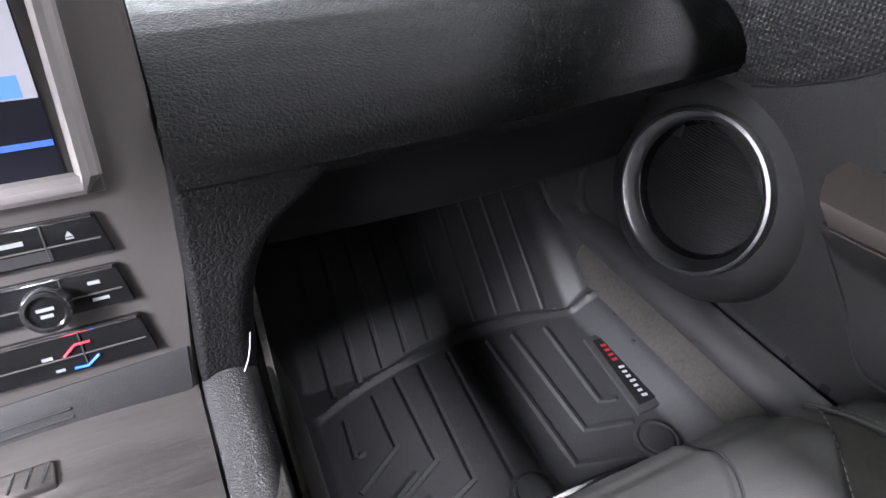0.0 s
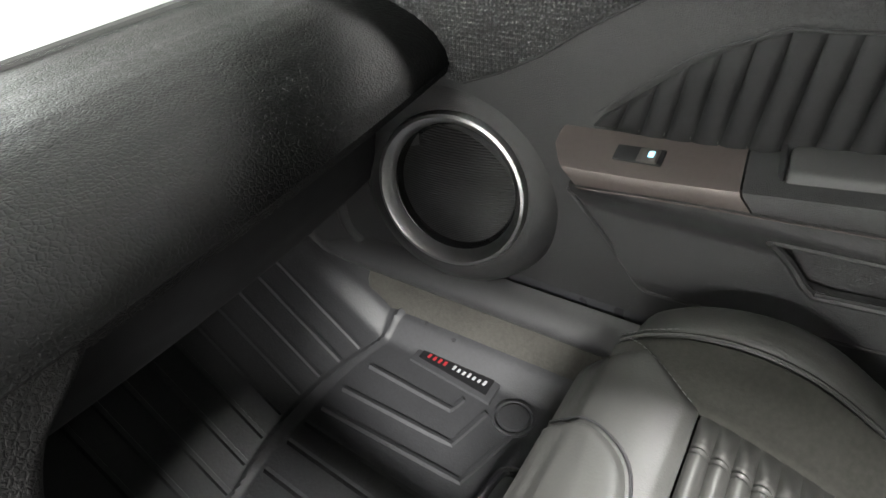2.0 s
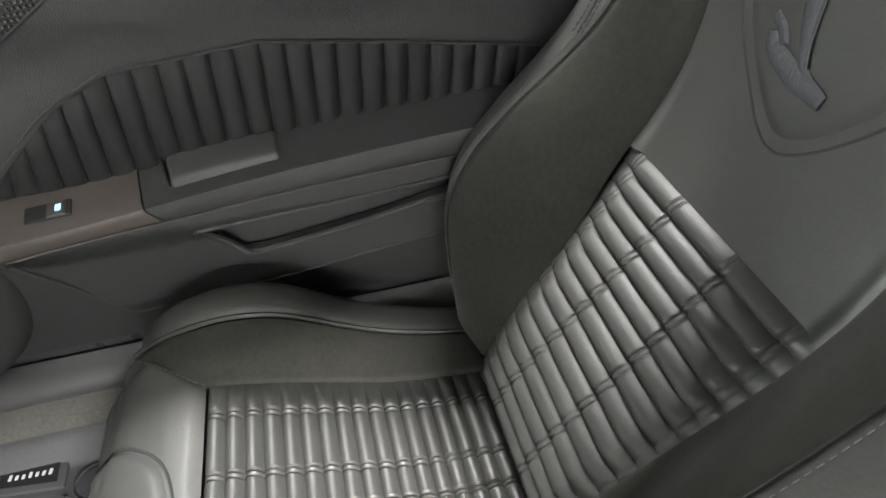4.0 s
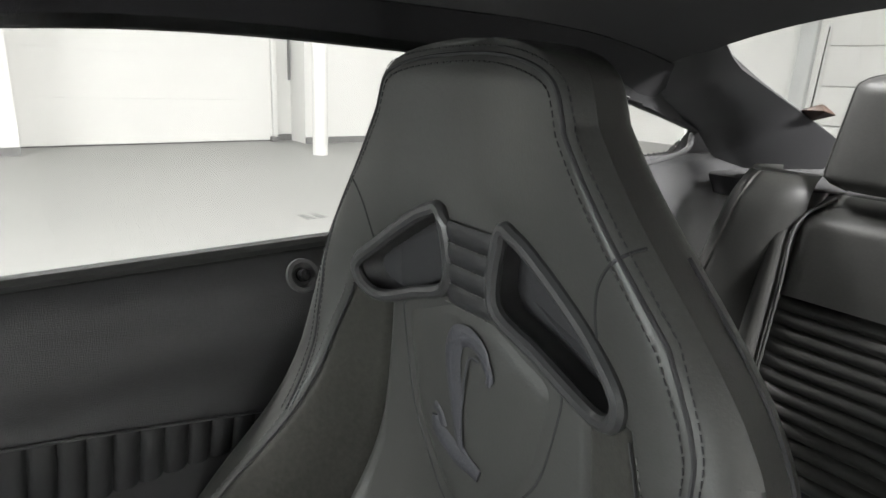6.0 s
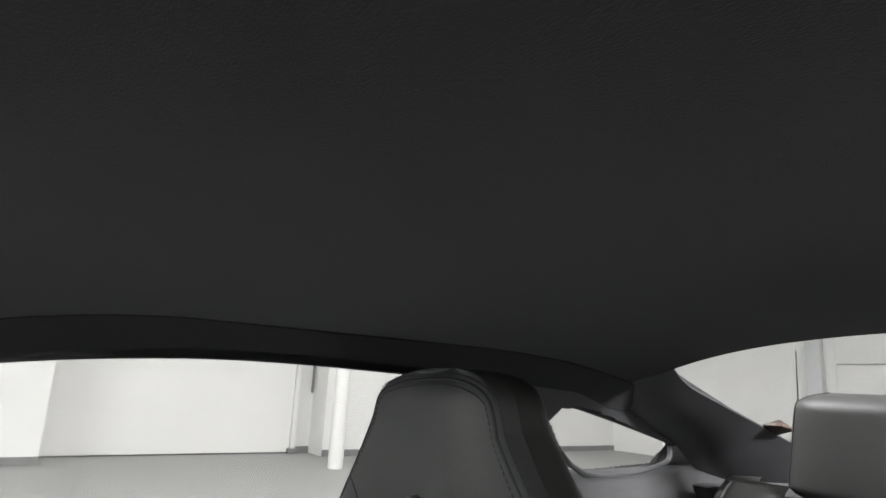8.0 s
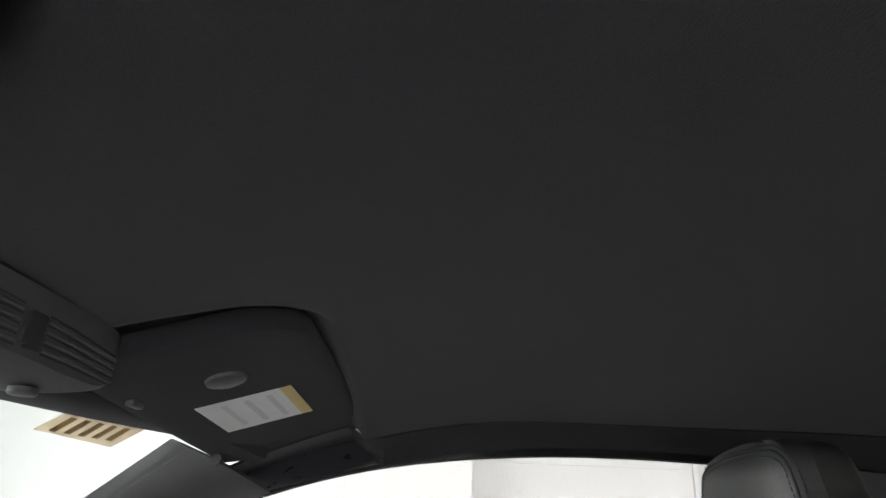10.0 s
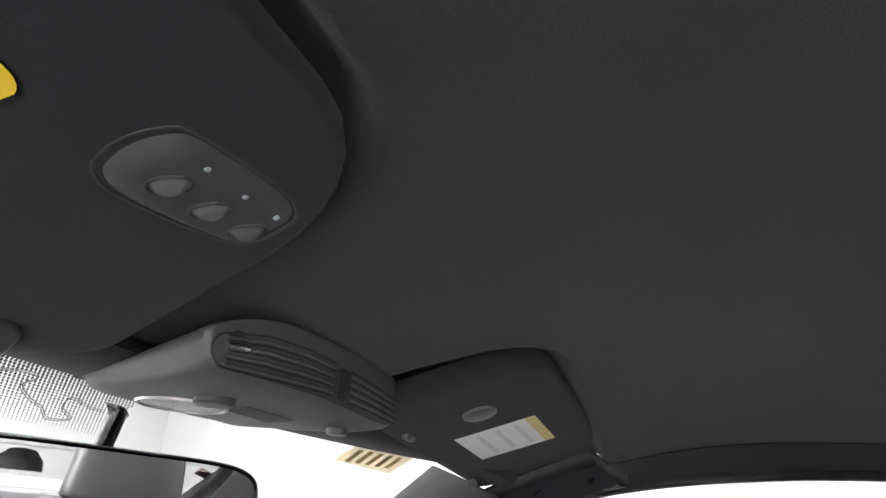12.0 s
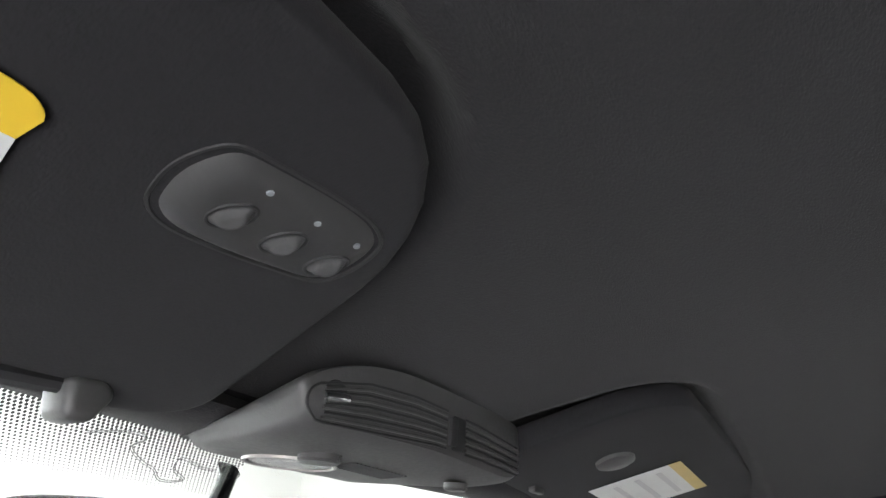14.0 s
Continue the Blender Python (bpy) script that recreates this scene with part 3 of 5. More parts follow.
# rear window and parcel shelf
def rwin(u, v):
    x = -0.53 + 1.06 * u
    return Vector((x, -0.71 - 0.72 * v, 1.292 - 0.042 * (abs(x) / 0.5) ** 3 - 0.22 * v - 0.03 * v * (1 - v)))


rw = thing("rear_window", (0, -1.1, 1.05), "wide sloping rear window", "window", kind="structure")
pane = part("pane", thick(grid(rwin, 16, 12), 0.004), CLEAR, rw)
pane.visible_shadow = False
part("window_frame", tube([rwin(1.0, v / 10) for v in range(11)], 0.006, 8), PLASTIC, rw)
tagged(part("parcel_shelf", box(-0.70, 0.70, -1.55, -0.96, 0.975, 1.015, 0.01, 2), LINER), "dark fabric parcel shelf behind the rear seat", "shelf", kind="structure")
tagged(part("trunk_lid", box(-0.7, 0.7, -2.1, -1.5, 0.88, 1.0, 0.03, 3), BODY), "painted trunk lid", "trunk", kind="structure")
sp = thing("deck_lid_bracket", (0.50, -1.03, 1.14), "small dark brown clip at the rear window edge", "clip")
part("clip", hull([(0.47, -1.02, 1.142), (0.515, -1.02, 1.142), (0.47, -1.075, 1.135), (0.515, -1.075, 1.12), (0.48, -1.03, 1.155), (0.50, -1.06, 1.15)], 0.003), BROWN, sp)
an = thing("antenna", (0.853, -1.9, 0.95), "thin black whip antenna on the rear fender", "antenna")
part("mast", tube([(0.853, -1.9, 0.95), (0.843, -1.9, 1.36)], lambda t: 0.004 - 0.0022 * t, 8), BLACKPRINT, an)
part("foot", lathe([(0.018, 0), (0.014, 0.02), (0.006, 0.035), (0.0, 0.036)], (0.853, -1.9, 0.94), (0, 0, 1), 16), BLACKPRINT, an)
tagged(part("rear_fender", box(0.745, 0.90, -2.2, -0.5, 0.3, 0.945, 0.03, 3), BODY), "painted rear fender", "fender", kind="structure")
door_open = tagged(part("door_driver", box(-0.04, 0.04, -1.5, 0.0, 0.28, 0.955, 0.02, 3), SOFT), "plain black driver door panel, swung wide open", "door", kind="structure")
door_open.matrix_world = pose(-0.78, 1.0, 0, rz=-62)
tagged(part("driver_side_body", box(-0.86, -0.72, -2.2, -0.5, 0.3, 1.0, 0.04, 3), BODY), "painted body side behind the driver door", "body", kind="structure")

# ---------- passenger door ----------
door = thing("door_1", (0.70, 0.25, 0.42), "black padded passenger door with pleated insert, shut", "door", kind="structure")
SPK = (0.744, 0.553)


def door_x(y, z):
    x = 0.688 - 0.014 * step(0.80, 0.87, z) + 0.045 * max(0.0, (z - 0.885) / 0.07) ** 1.7
    return x


def skin(u, v):
    """A closed section, up the inner face and down the back, swept along the door."""
    y = -0.52 + 1.46 * v
    k = u * 56
    if k <= 48:
        z = 0.425 + 0.53 * k / 48
        return Vector((door_x(y, z), y, z))
    z = 0.955 - 0.53 * (k - 49) / 7 if k >= 49 else 0.955
    return Vector((0.742, y, max(z, 0.425)))


part("door_skin", grid(skin, 56, 110, wrap=True), SOFT, door)
part("belt_seal", tube([(0.716, -0.50, 0.962), (0.716, 0.2, 0.958), (0.716, 0.95, 0.952)], 0.009, 8), BLACKPRINT, door, "black rubber window seal")


def pane_fn(u, v):
    y = -0.50 + 1.40 * u
    top = smooth_lerp(RAIL, y) + 0.01
    z = 0.95 + max(top - 0.95, 0.005) * v
    return Vector((0.715 - 0.085 * (z - 0.95) / 0.25, y, z))


pane = part("window_pane", thick(grid(pane_fn, 30, 8), 0.003), CLEAR, door, "clear door glass")
pane.visible_shadow = False

# pleated insert
PLEAT_TOP = [(-0.36, 0.71), (-0.10, 0.752), (0.09, 0.784), (0.24, 0.806), (0.40, 0.795), (0.47, 0.762), (0.565, 0.682)]
pleat_thread = []
for k in range(34):
    y0 = 0.560 - k * 0.0262
    y1 = y0 - 0.0262
    t0, t1 = lerp(PLEAT_TOP, y0), lerp(PLEAT_TOP, y1)
    b0 = 0.672 if y0 > 0.2 else 0.685

    def pleat(u, v, y0=y0, y1=y1, t0=t0, t1=t1, b0=b0):
        y = y0 + (y1 - y0) * u
        top = t0 + (t1 - t0) * u
        z = b0 + (max(top - b0, 0.004)) * v
        lean = 0.010 * (1 - v)
        bulge = 0.0055 * math.sin(u * math.pi) ** 0.5 * min(1, 6 * v + 0.15) * min(1, 6 * (1 - v) + 0.15)
        return Vector((0.686 - bulge, y + lean, z))
    part("pleat", grid(pleat, 8, 8), PLEAT, door)
    pleat_thread.append([pleat(0.90, 0.06 + 0.88 * i / 10) + Vector((-0.0003, 0, 0)) for i in range(11)])
rows = bmesh.new()
for line in pleat_thread:
    d = (line[-1] - line[0]).length
    for i in range(int(d / 0.006)):
        a, c = (i * 0.006 + 0.001) / d, (i * 0.006 + 0.0042) / d
        tube((line[0].lerp(line[-1], a), line[0].lerp(line[-1], c)), 0.0005, 4, bm=rows)
part("pleat_stitching", rows, THREAD, door, "fine grey stitching", kind="stuff")
edge = [(0.684, y + 0.008, lerp(PLEAT_TOP, y) + 0.001) for y in [0.56 - i * 0.02 for i in range(46)]]
part("insert_piping", tube(edge, 0.0019, 6), SOFT, door)

# perforated panel ahead of the insert, with its straight rear edge
MESH_REAR = [(0.693, 0.735), (0.706, 0.703), (0.712, 0.687), (0.740, 0.635), (0.773, 0.589), (0.807, 0.533), (0.860, 0.445), (0.905, 0.370)]
MESH_FRONT = [(0.693, 0.740), (0.696, 0.800), (0.720, 0.930), (0.905, 0.932)]


def mesh_fn(u, v):
    z = 0.693 + 0.212 * v
    y = lerp(MESH_REAR, z) + (lerp(MESH_FRONT, z) - lerp(MESH_REAR, z)) * u
    return Vector((door_x(y, z) - 0.0035 * min(1, 12 * u, 12 * (1 - v), 12 * v), y, z))


part("mesh_panel", grid(mesh_fn, 40, 60), MESH, door, "perforated black vinyl panel")
part("mesh_seam", tube([(door_x(y, z) - 0.0002, y, z) for z, y in [(0.693 + 0.0053 * i, lerp(MESH_REAR, 0.693 + 0.0053 * i)) for i in range(41)]], 0.0018, 6), DARK, door)

# armrest: front switch panel and long padded rest, with a crease and a bright lower line
Z_TOP = [(-0.45, 0.722), (0.0, 0.716), (0.20, 0.706), (0.30, 0.694), (0.412, 0.679), (0.483, 0.674), (0.561, 0.667), (0.61, 0.662)]
Z_CREASE = [(-0.45, 0.712), (0.095, 0.691), (0.27, 0.678), (0.405, 0.662), (0.483, 0.652), (0.58, 0.645), (0.61, 0.643)]
Z_LINE = [(-0.45, 0.672), (0.068, 0.662), (0.244, 0.655), (0.392, 0.642), (0.479, 0.636), (0.565, 0.626), (0.61, 0.620)]
RIM = [0.698, 0.688, 0.680, 0.662, 0.644, 0.637, 0.6335, 0.632, 0.632, 0.632, 0.633, 0.640, 0.668, 0.690]
RIM_END = (0.600, 0.602, 0.604, 0.603, 0.592, 0.587, 0.583, 0.580, 0.573, 0.567, 0.565, 0.566, 0.572, 0.572)
RIM_JOINT = (0.413, 0.412, 0.412, 0.410, 0.408, 0.407, 0.406, 0.405, 0.400, 0.394, 0.393, 0.393, 0.393, 0.393)


def rest(front, y0, gap):
    def fn(u, v):
        i = int(round(u * (len(RIM) - 1)))
        x = RIM[i]
        y1 = RIM_END[i] if front else RIM_JOINT[i] - gap
        start = RIM_JOINT[i] if front else y0
        y = start + (y1 - start) * v
        zt, zc, zl = smooth_lerp(Z_TOP, y), smooth_lerp(Z_CREASE, y), smooth_lerp(Z_LINE, y)
        if i <= 5:
            z = zc + (zt - zc) * (x - 0.634) / 0.050
        else:
            z = (zc - 0.0005, zc - 0.004, (zc + zl) / 2, zl + 0.003, zl + 0.0005, zl - 0.002, zl - 0.006, zl - 0.008)[i - 6]
        return Vector((x, y, z))
    return fn


part("armrest", grid(rest(False, -0.45, 0.0022), len(RIM) - 1, 50), SOFT, door, "padded black vinyl armrest")
cap = grid(rest(True, 0, 0), len(RIM) - 1, 24)
cap.verts.ensure_lookup_table()
cap.faces.new(cap.verts[-len(RIM):])
sw = part("switch_panel", cap, SATIN, door, "satin brown switch panel")
part("rest_strip", tube([(0.6325, y, smooth_lerp(Z_LINE, y) - 0.0028) for y in [0.563 - 0.02 * i for i in range(46)]], 0.0009, 6), SATIN, door, "bright trim line")
# solid dark block, its colour standing in for the recess shade
part("switch_recess", box(0.650, 0.671, 0.484, 0.535, 0.6555, 0.6630, 0.0015, 2, Matrix.Translation((0.66, 0.505, 0.663)) @ Matrix.Rotation(radians(-20), 4, "Y") @ Matrix.Rotation(radians(-6), 4, "X") @ Matrix.Translation((-0.66, -0.505, -0.6615))), DARK, sw)
TILT = Matrix.Translation((0.660, 0.505, 0.6628)) @ Matrix.Rotation(radians(-20), 4, "Y") @ Matrix.Rotation(radians(-6), 4, "X")
part("window_switch", hull([TILT @ Vector(q) for q in ((-0.010, -0.018, 0), (0.010, -0.018, 0), (-0.010, 0.010, 0), (0.010, 0.010, 0), (-0.009, -0.014, 0.0042), (0.009, -0.014, 0.0042), (-0.009, 0.000, 0.0034), (0.009, 0.000, 0.0034))], 0.0012), STACK, sw, "grey rocker window switch")
part("switch_mark", hull([TILT @ Vector(q) for q in ((-0.004, -0.012, 0.0042), (0.004, -0.012, 0.0042), (-0.004, -0.006, 0.0040), (0.004, -0.006, 0.0040), (-0.004, -0.012, 0.0046), (0.004, -0.012, 0.0046), (-0.004, -0.006, 0.0044), (0.004, -0.006, 0.0044))]), LIT_ICE, sw, "lit pale blue mark", smooth=False)
part("pull_cup", hull([(0.648, 0.250, 0.676), (0.648, 0.374, 0.664), (0.690, 0.250, 0.690), (0.690, 0.378, 0.682), (0.652, 0.252, 0.6935), (0.684, 0.252, 0.7065), (0.652, 0.372, 0.683), (0.684, 0.376, 0.6955)], 0.004), CONSOLE, door, "grey moulded pull cup")
# dark wedge drawn for the shaded hollow of the pull
part("pull_recess", hull([(0.652, 0.3745, 0.668), (0.686, 0.379, 0.682), (0.652, 0.381, 0.676), (0.686, 0.386, 0.690), (0.652, 0.376, 0.684), (0.686, 0.381, 0.696)], 0.001), DARK, door)

# lower door panel with a map pocket
LOW_EDGE = [(-0.45, 0.575), (0.1, 0.514), (0.28, 0.492), (0.40, 0.481), (0.434, 0.478), (0.465, 0.476), (0.490, 0.483), (0.53, 0.536), (0.577, 0.600)]
POCKET = [(0.366, 0.603), (0.345, 0.575), (0.325, 0.550), (0.300, 0.5475), (0.174, 0.563), (0.077, 0.579), (-0.40, 0.640), (-0.40, 0.646), (0.077, 0.624), (0.244, 0.614)]


def lower_x(z):
    return 0.670 - 0.030 * step(0.575, 0.628, z) + 0.006 * step(0.50, 0.475, z)


def lower(u, v):
    y = -0.45 + 1.026 * u
    a, b = lerp(LOW_EDGE, y), smooth_lerp(Z_LINE, y) - 0.004
    z = a + (b - a) * v
    return Vector((lower_x(z), y, z))


part("lower_panel", thick(grid(lower, 400, 110, keep=lambda c: not inside(POCKET, c.y, c.z)), -0.012), PLASTIC, door, "black plastic lower door panel")
# near-black sheet puts the pocket's inner shade into colour
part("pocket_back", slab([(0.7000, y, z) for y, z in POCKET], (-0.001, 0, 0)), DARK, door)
part("pocket_lip", tube(curve([(lower_x(z) - 0.001, y, z) for y, z in ((0.368, 0.606), (0.345, 0.573), (0.322, 0.547), (0.300, 0.5445), (0.174, 0.560), (0.077, 0.576), (-0.16, 0.606), (-0.40, 0.637))], 8), 0.0050, 8), PLASTIC, door)
part("pocket_brow", tube(curve([(lower_x(z), y, z) for y, z in ((0.366, 0.606), (0.244, 0.616), (0.077, 0.626), (-0.40, 0.648))], 8), 0.0035, 8), PLASTIC, door)
part("panel_edge", tube(curve([(lower_x(z), y, z) for y, z in [(0.578, 0.604)] + LOW_EDGE[::-1]], 8), 0.0024, 6), SOFT, door)

# speaker
axis = Vector((-1, -0.10, 0.16)).normalized()
sc = Vector((0.672, SPK[0], SPK[1]))
part("speaker_pod", lathe([(0.152, -0.030), (0.148, -0.014), (0.140, -0.002), (0.126, 0.008), (0.115, 0.012), (0.1065, 0.0135)], sc, axis, 72), PLASTIC, door, "black plastic speaker pod")
part("speaker_ring", lathe([(0.107, 0.014), (0.1065, 0.020), (0.104, 0.0235), (0.100, 0.0245), (0.094, 0.020), (0.0895, 0.012), (0.088, 0.004)], sc, axis, 80), RING, door, "satin chrome speaker ring")
part("speaker_collar", lathe([(0.0895, 0.006), (0.0875, 0.005), (0.085, -0.002), (0.083, -0.006)], sc, axis, 64), GLOSS, door)
part("speaker_grille", lathe([(0.084, -0.006), (0.07, -0.002), (0.045, 0.003), (0.02, 0.0045), (0.0, 0.005)], sc, axis, 64), GRILLE, door, "fine black speaker mesh")

# inner lock pin
part("lock_bezel", lathe([(0.022, 0), (0.021, 0.004), (0.016, 0.0045), (0.013, 0.001), (0.011, -0.004)], (0.689, -0.137, 0.925), (-1, 0, 0.45), 24), CONSOLE, door, "grey lock bezel")
part("lock_pin", lathe([(0.008, -0.004), (0.008, 0.008), (0.006, 0.012), (0.0, 0.013)], (0.689, -0.137, 0.925), (-1, 0, 0.45), 12), GLOSS, door, "black lock pin")

# ---------- dashboard ----------
dash = thing("dashboard", (0.35, 0.9, 0.6), "grained black passenger dashboard with a padded brow", "dashboard")
SEC = [(1.10, 0.752), (1.02, 0.771), (0.93, 0.787), (0.87, 0.790), (0.83, 0.787), (0.79, 0.779), (0.757, 0.766), (0.732, 0.750), (0.717, 0.732), (0.712, 0.715), (0.718, 0.702), (0.74, 0.692), (0.80, 0.682), (0.88, 0.672), (1.0, 0.658), (1.14, 0.64)]


def dashfn(u, v):
    a = v * (len(SEC) - 1)
    i = min(int(a), len(SEC) - 2)
    y = SEC[i][0] + (SEC[i + 1][0] - SEC[i][0]) * (a - i)
    z = SEC[i][1] + (SEC[i + 1][1] - SEC[i][1]) * (a - i)
    x = 0.078 + 0.624 * u
    k = step(1.05, 0.8, y)
    z += (0.010 + 0.014 * u) * step(0.93, 1.10, y)
    y += 0.042 * u * u * k
    return Vector((x, y, z))


part("dash_pad", grid(dashfn, 60, 60), DASH, dash)
part("dash_end", slab([(0.702, y + 0.042 * step(1.05, 0.8, y), z) for y, z in SEC], (0.008, 0, 0)), PLASTIC, dash)
gb = [(0.800, 0.684), (0.806, 0.640), (0.815, 0.600), (0.826, 0.570), (0.842, 0.556), (0.870, 0.550), (1.10, 0.545)]


def glove(u, v):
    y, z = lerp([(i / 6, q[0]) for i, q in enumerate(gb)], v), lerp([(i / 6, q[1]) for i, q in enumerate(gb)], v)
    x = 0.150 + 0.505 * u
    return Vector((x, y + 0.05 * u * u, z - 0.030 * u))


part("glove_box", grid(glove, 30, 36), DARK, dash, "dark grained glove box lid")
part("glass_strip", tube([(0.10, 1.085, 0.766), (0.68, 1.085, 0.779)], 0.008, 8), BLACKPRINT, dash, "black windscreen seal strip")
part("dash_driver", box(-0.68, -0.19, 0.80, 1.12, 0.55, 0.79, 0.05, 4), DASH, dash)
part("demister_strip", box(-0.19, 0.078, 0.80, 1.12, 0.70, 0.795, 0.02, 3), DASH, dash)

# padded side of the centre stack: flares out of the dash brow and runs down to the console
COL_Y = [(0.50, 0.682), (0.56, 0.685), (0.62, 0.693), (0.66, 0.702), (0.69, 0.709), (0.705, 0.7115), (0.715, 0.7125), (0.73, 0.719), (0.75, 0.737)]
COL_R = [(0.50, 0.106), (0.56, 0.109), (0.60, 0.113), (0.63, 0.120), (0.652, 0.131), (0.668, 0.142), (0.680, 0.154), (0.690, 0.171), (0.70, 0.196), (0.75, 0.21)]
COL_L = [(0.50, 0.054), (0.545, 0.057), (0.62, 0.066), (0.70, 0.072), (0.75, 0.078)]


def column(u, v):
    z = 0.50 + 0.25 * v
    y, xr, xl = smooth_lerp(COL_Y, z), smooth_lerp(COL_R, z), smooth_lerp(COL_L, z)
    r = 0.020
    if u < 0.14:
        a = u / 0.14 * math.pi / 2
        return Vector((xl + 0.008 * (1 - math.cos(a)), y + 0.012 * (1 - math.sin(a)), z))
    if u < 0.62:
        return Vector((xl + 0.008 + (xr - r - xl - 0.008) * (u - 0.14) / 0.48, y, z))
    if u < 0.90:
        a = (u - 0.62) / 0.28 * math.pi / 2
        return Vector((xr - r + r * math.sin(a), y + r * (1 - math.cos(a)), z))
    return Vector((xr, y + r + 0.09 * (u - 0.90) / 0.10, z))


# hidden block behind the stack, added to stop light crossing to the mat
part("dash_light_block", box(-0.085, 0.112, 0.82, 1.14, 0.46, 0.705), DARK, dash, smooth=False)
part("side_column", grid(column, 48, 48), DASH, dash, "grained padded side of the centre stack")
part("side_seam", tube(curve([(0.074, 0.6805, 0.538), (0.088, 0.6795, 0.545), (0.099, 0.685, 0.562), (0.105, 0.693, 0.582)], 6), 0.0007, 6), RING, dash)

# ---------- centre stack ----------
stack = thing("center_stack", (-0.035, 0.75, 0.3), "warm grey centre stack with screen and climate controls", "center stack")
# the face leans back: origin low in front, u across, v up along the face
FO, FV = Vector((-0.012, 0.682, 0.535)), Vector((0, 0.115, 0.37)).normalized()
FN = Vector((0, -FV.z, FV.y))


def on(u, v, d=0.0):
    return FO + Vector((u, 0, 0)) + FV * v + FN * d


def plate(u0, u1, v0, v1, d0, d1, bevel=0.0):
    return slab([on(u0, v0, d0), on(u1, v0, d0), on(u1, v1, d0), on(u0, v1, d0)], FN * (d1 - d0), bevel)


part("bezel", slab([on(-0.115, -0.01, -0.03), on(0.068, 0.005, -0.03), on(0.087, 0.16, -0.03), on(0.089, 0.34, -0.03), on(-0.115, 0.34, -0.03)], FN * 0.03, 0.004), STACK, stack)
part("lower_bezel", slab([on(-0.112, -0.006, 0.0), on(0.064, 0.012, 0.0), on(0.068, 0.05, 0.0), on(-0.112, 0.042, 0.0)], FN * 0.002, 0.001), PLASTIC, stack)
scr = part("screen_frame", plate(-0.115, 0.046, 0.186, 0.335, 0.0, 0.005, 0.003), STACK, stack)
part("screen_lip", tube([on(-0.115, 0.195, 0.006), on(0.034, 0.195, 0.006), on(0.039, 0.200, 0.006), on(0.043, 0.335, 0.004)], 0.0085, 10), CONSOLE_LIP, scr, "light satin screen lip")
part("display", plate(-0.11, 0.026, 0.203, 0.33, 0.005, 0.0062), SCREENDARK, scr, smooth=False)
part("display_page", plate(-0.11, 0.025, 0.2540, 0.33, 0.0063, 0.0068), SCREEN, scr, "pale grey lit screen page", smooth=False)
part("display_tab", plate(-0.11, 0.017, 0.255, 0.269, 0.0069, 0.0073), SCREENPALE, scr, "lit blue screen button", smooth=False)
part("display_line", plate(-0.11, 0.025, 0.223, 0.227, 0.0069, 0.0073), SCREENBLUE, scr, "lit blue screen line", smooth=False)
part("display_text", plate(-0.06, 0.004, 0.260, 0.265, 0.0074, 0.0077), WHITE, scr, smooth=False)
for v0, v1, u1 in ((0.143, 0.173, 0.036), (0.102, 0.133, 0.039), (0.057, 0.090, 0.044)):
    row = part("key_strip", slab([on(-0.11, v0, 0), on(u1 + 0.004, v0, 0), on(u1 - 0.002, v1, 0), on(-0.11, v1, 0)], FN * 0.006, 0.002), GLOSS, stack)
    part("key_edge", tube([on(-0.11, v1 - 0.001, 0.006), on(u1 - 0.004, v1 - 0.001, 0.006)], 0.0014, 6), CHROME, row, "bright key edge")
    part("key_gap", tube([on(-0.11, (v0 + v1) / 2 - 0.003, 0.0062), on(u1 - 0.002, (v0 + v1) / 2 - 0.003, 0.0062)], 0.0007, 6), STACK, row)
    part("key_split", tube([on(0.0, v0 + 0.002, 0.0062), on(0.0, v1 - 0.002, 0.0062)], 0.0008, 6), DARK, row)


def legend(u0, u1, v0, v1):
    part("key_legend", plate(u0, u1, v0, v1, 0.0061, 0.0065), LEGEND, stack, smooth=False)


for q in ((-0.029, -0.012, 0.1600, 0.1632), (0.013, 0.018, 0.158, 0.1592), (0.0165, 0.0245, 0.1215, 0.1243), (0.0165, 0.0275, 0.1085, 0.1110), (-0.054, -0.046, 0.1230, 0.1256), (-0.051, -0.047, 0.107, 0.111), (-0.027, -0.020, 0.0720, 0.0746), (-0.021, -0.015, 0.0608, 0.0630)):
    legend(*q)
part("eject_mark", slab([on(0.0128, 0.1600, 0.0061), on(0.0182, 0.1600, 0.0061), on(0.0155, 0.1640, 0.0061)], FN * 0.0004), LEGEND, stack, smooth=False)
part("disc_slot", plate(-0.10, 0.002, 0.1455, 0.1535, 0.0062, 0.0066), DARK, stack, smooth=False)
kn = part("tuning_knob", lathe([(0.0160, 0.0), (0.0160, 0.012), (0.0150, 0.0145), (0.0125, 0.0145), (0.0115, 0.0125)], on(-0.0115, 0.113, 0.004), FN, 40), CHROME, stack, "chrome tuning knob")
part("knob_face", lathe([(0.0118, 0.012), (0.006, 0.0126), (0.0, 0.0127)], on(-0.0115, 0.113, 0.004), FN, 32), GLOSS, kn)
part("knob_text", plate(-0.0170, -0.0060, 0.1140, 0.1165, 0.0168, 0.0173), LEGEND, kn, smooth=False)
part("knob_text", plate(-0.0155, -0.0075, 0.1090, 0.1115, 0.0168, 0.0173), LEGEND, kn, smooth=False)
part("temperature_up", tube([on(-0.013, 0.072, 0.0068), on(-0.004, 0.0795, 0.0068), on(0.006, 0.0795, 0.0068)], 0.0010, 6), LIT_RED, stack, "lit red arrow")
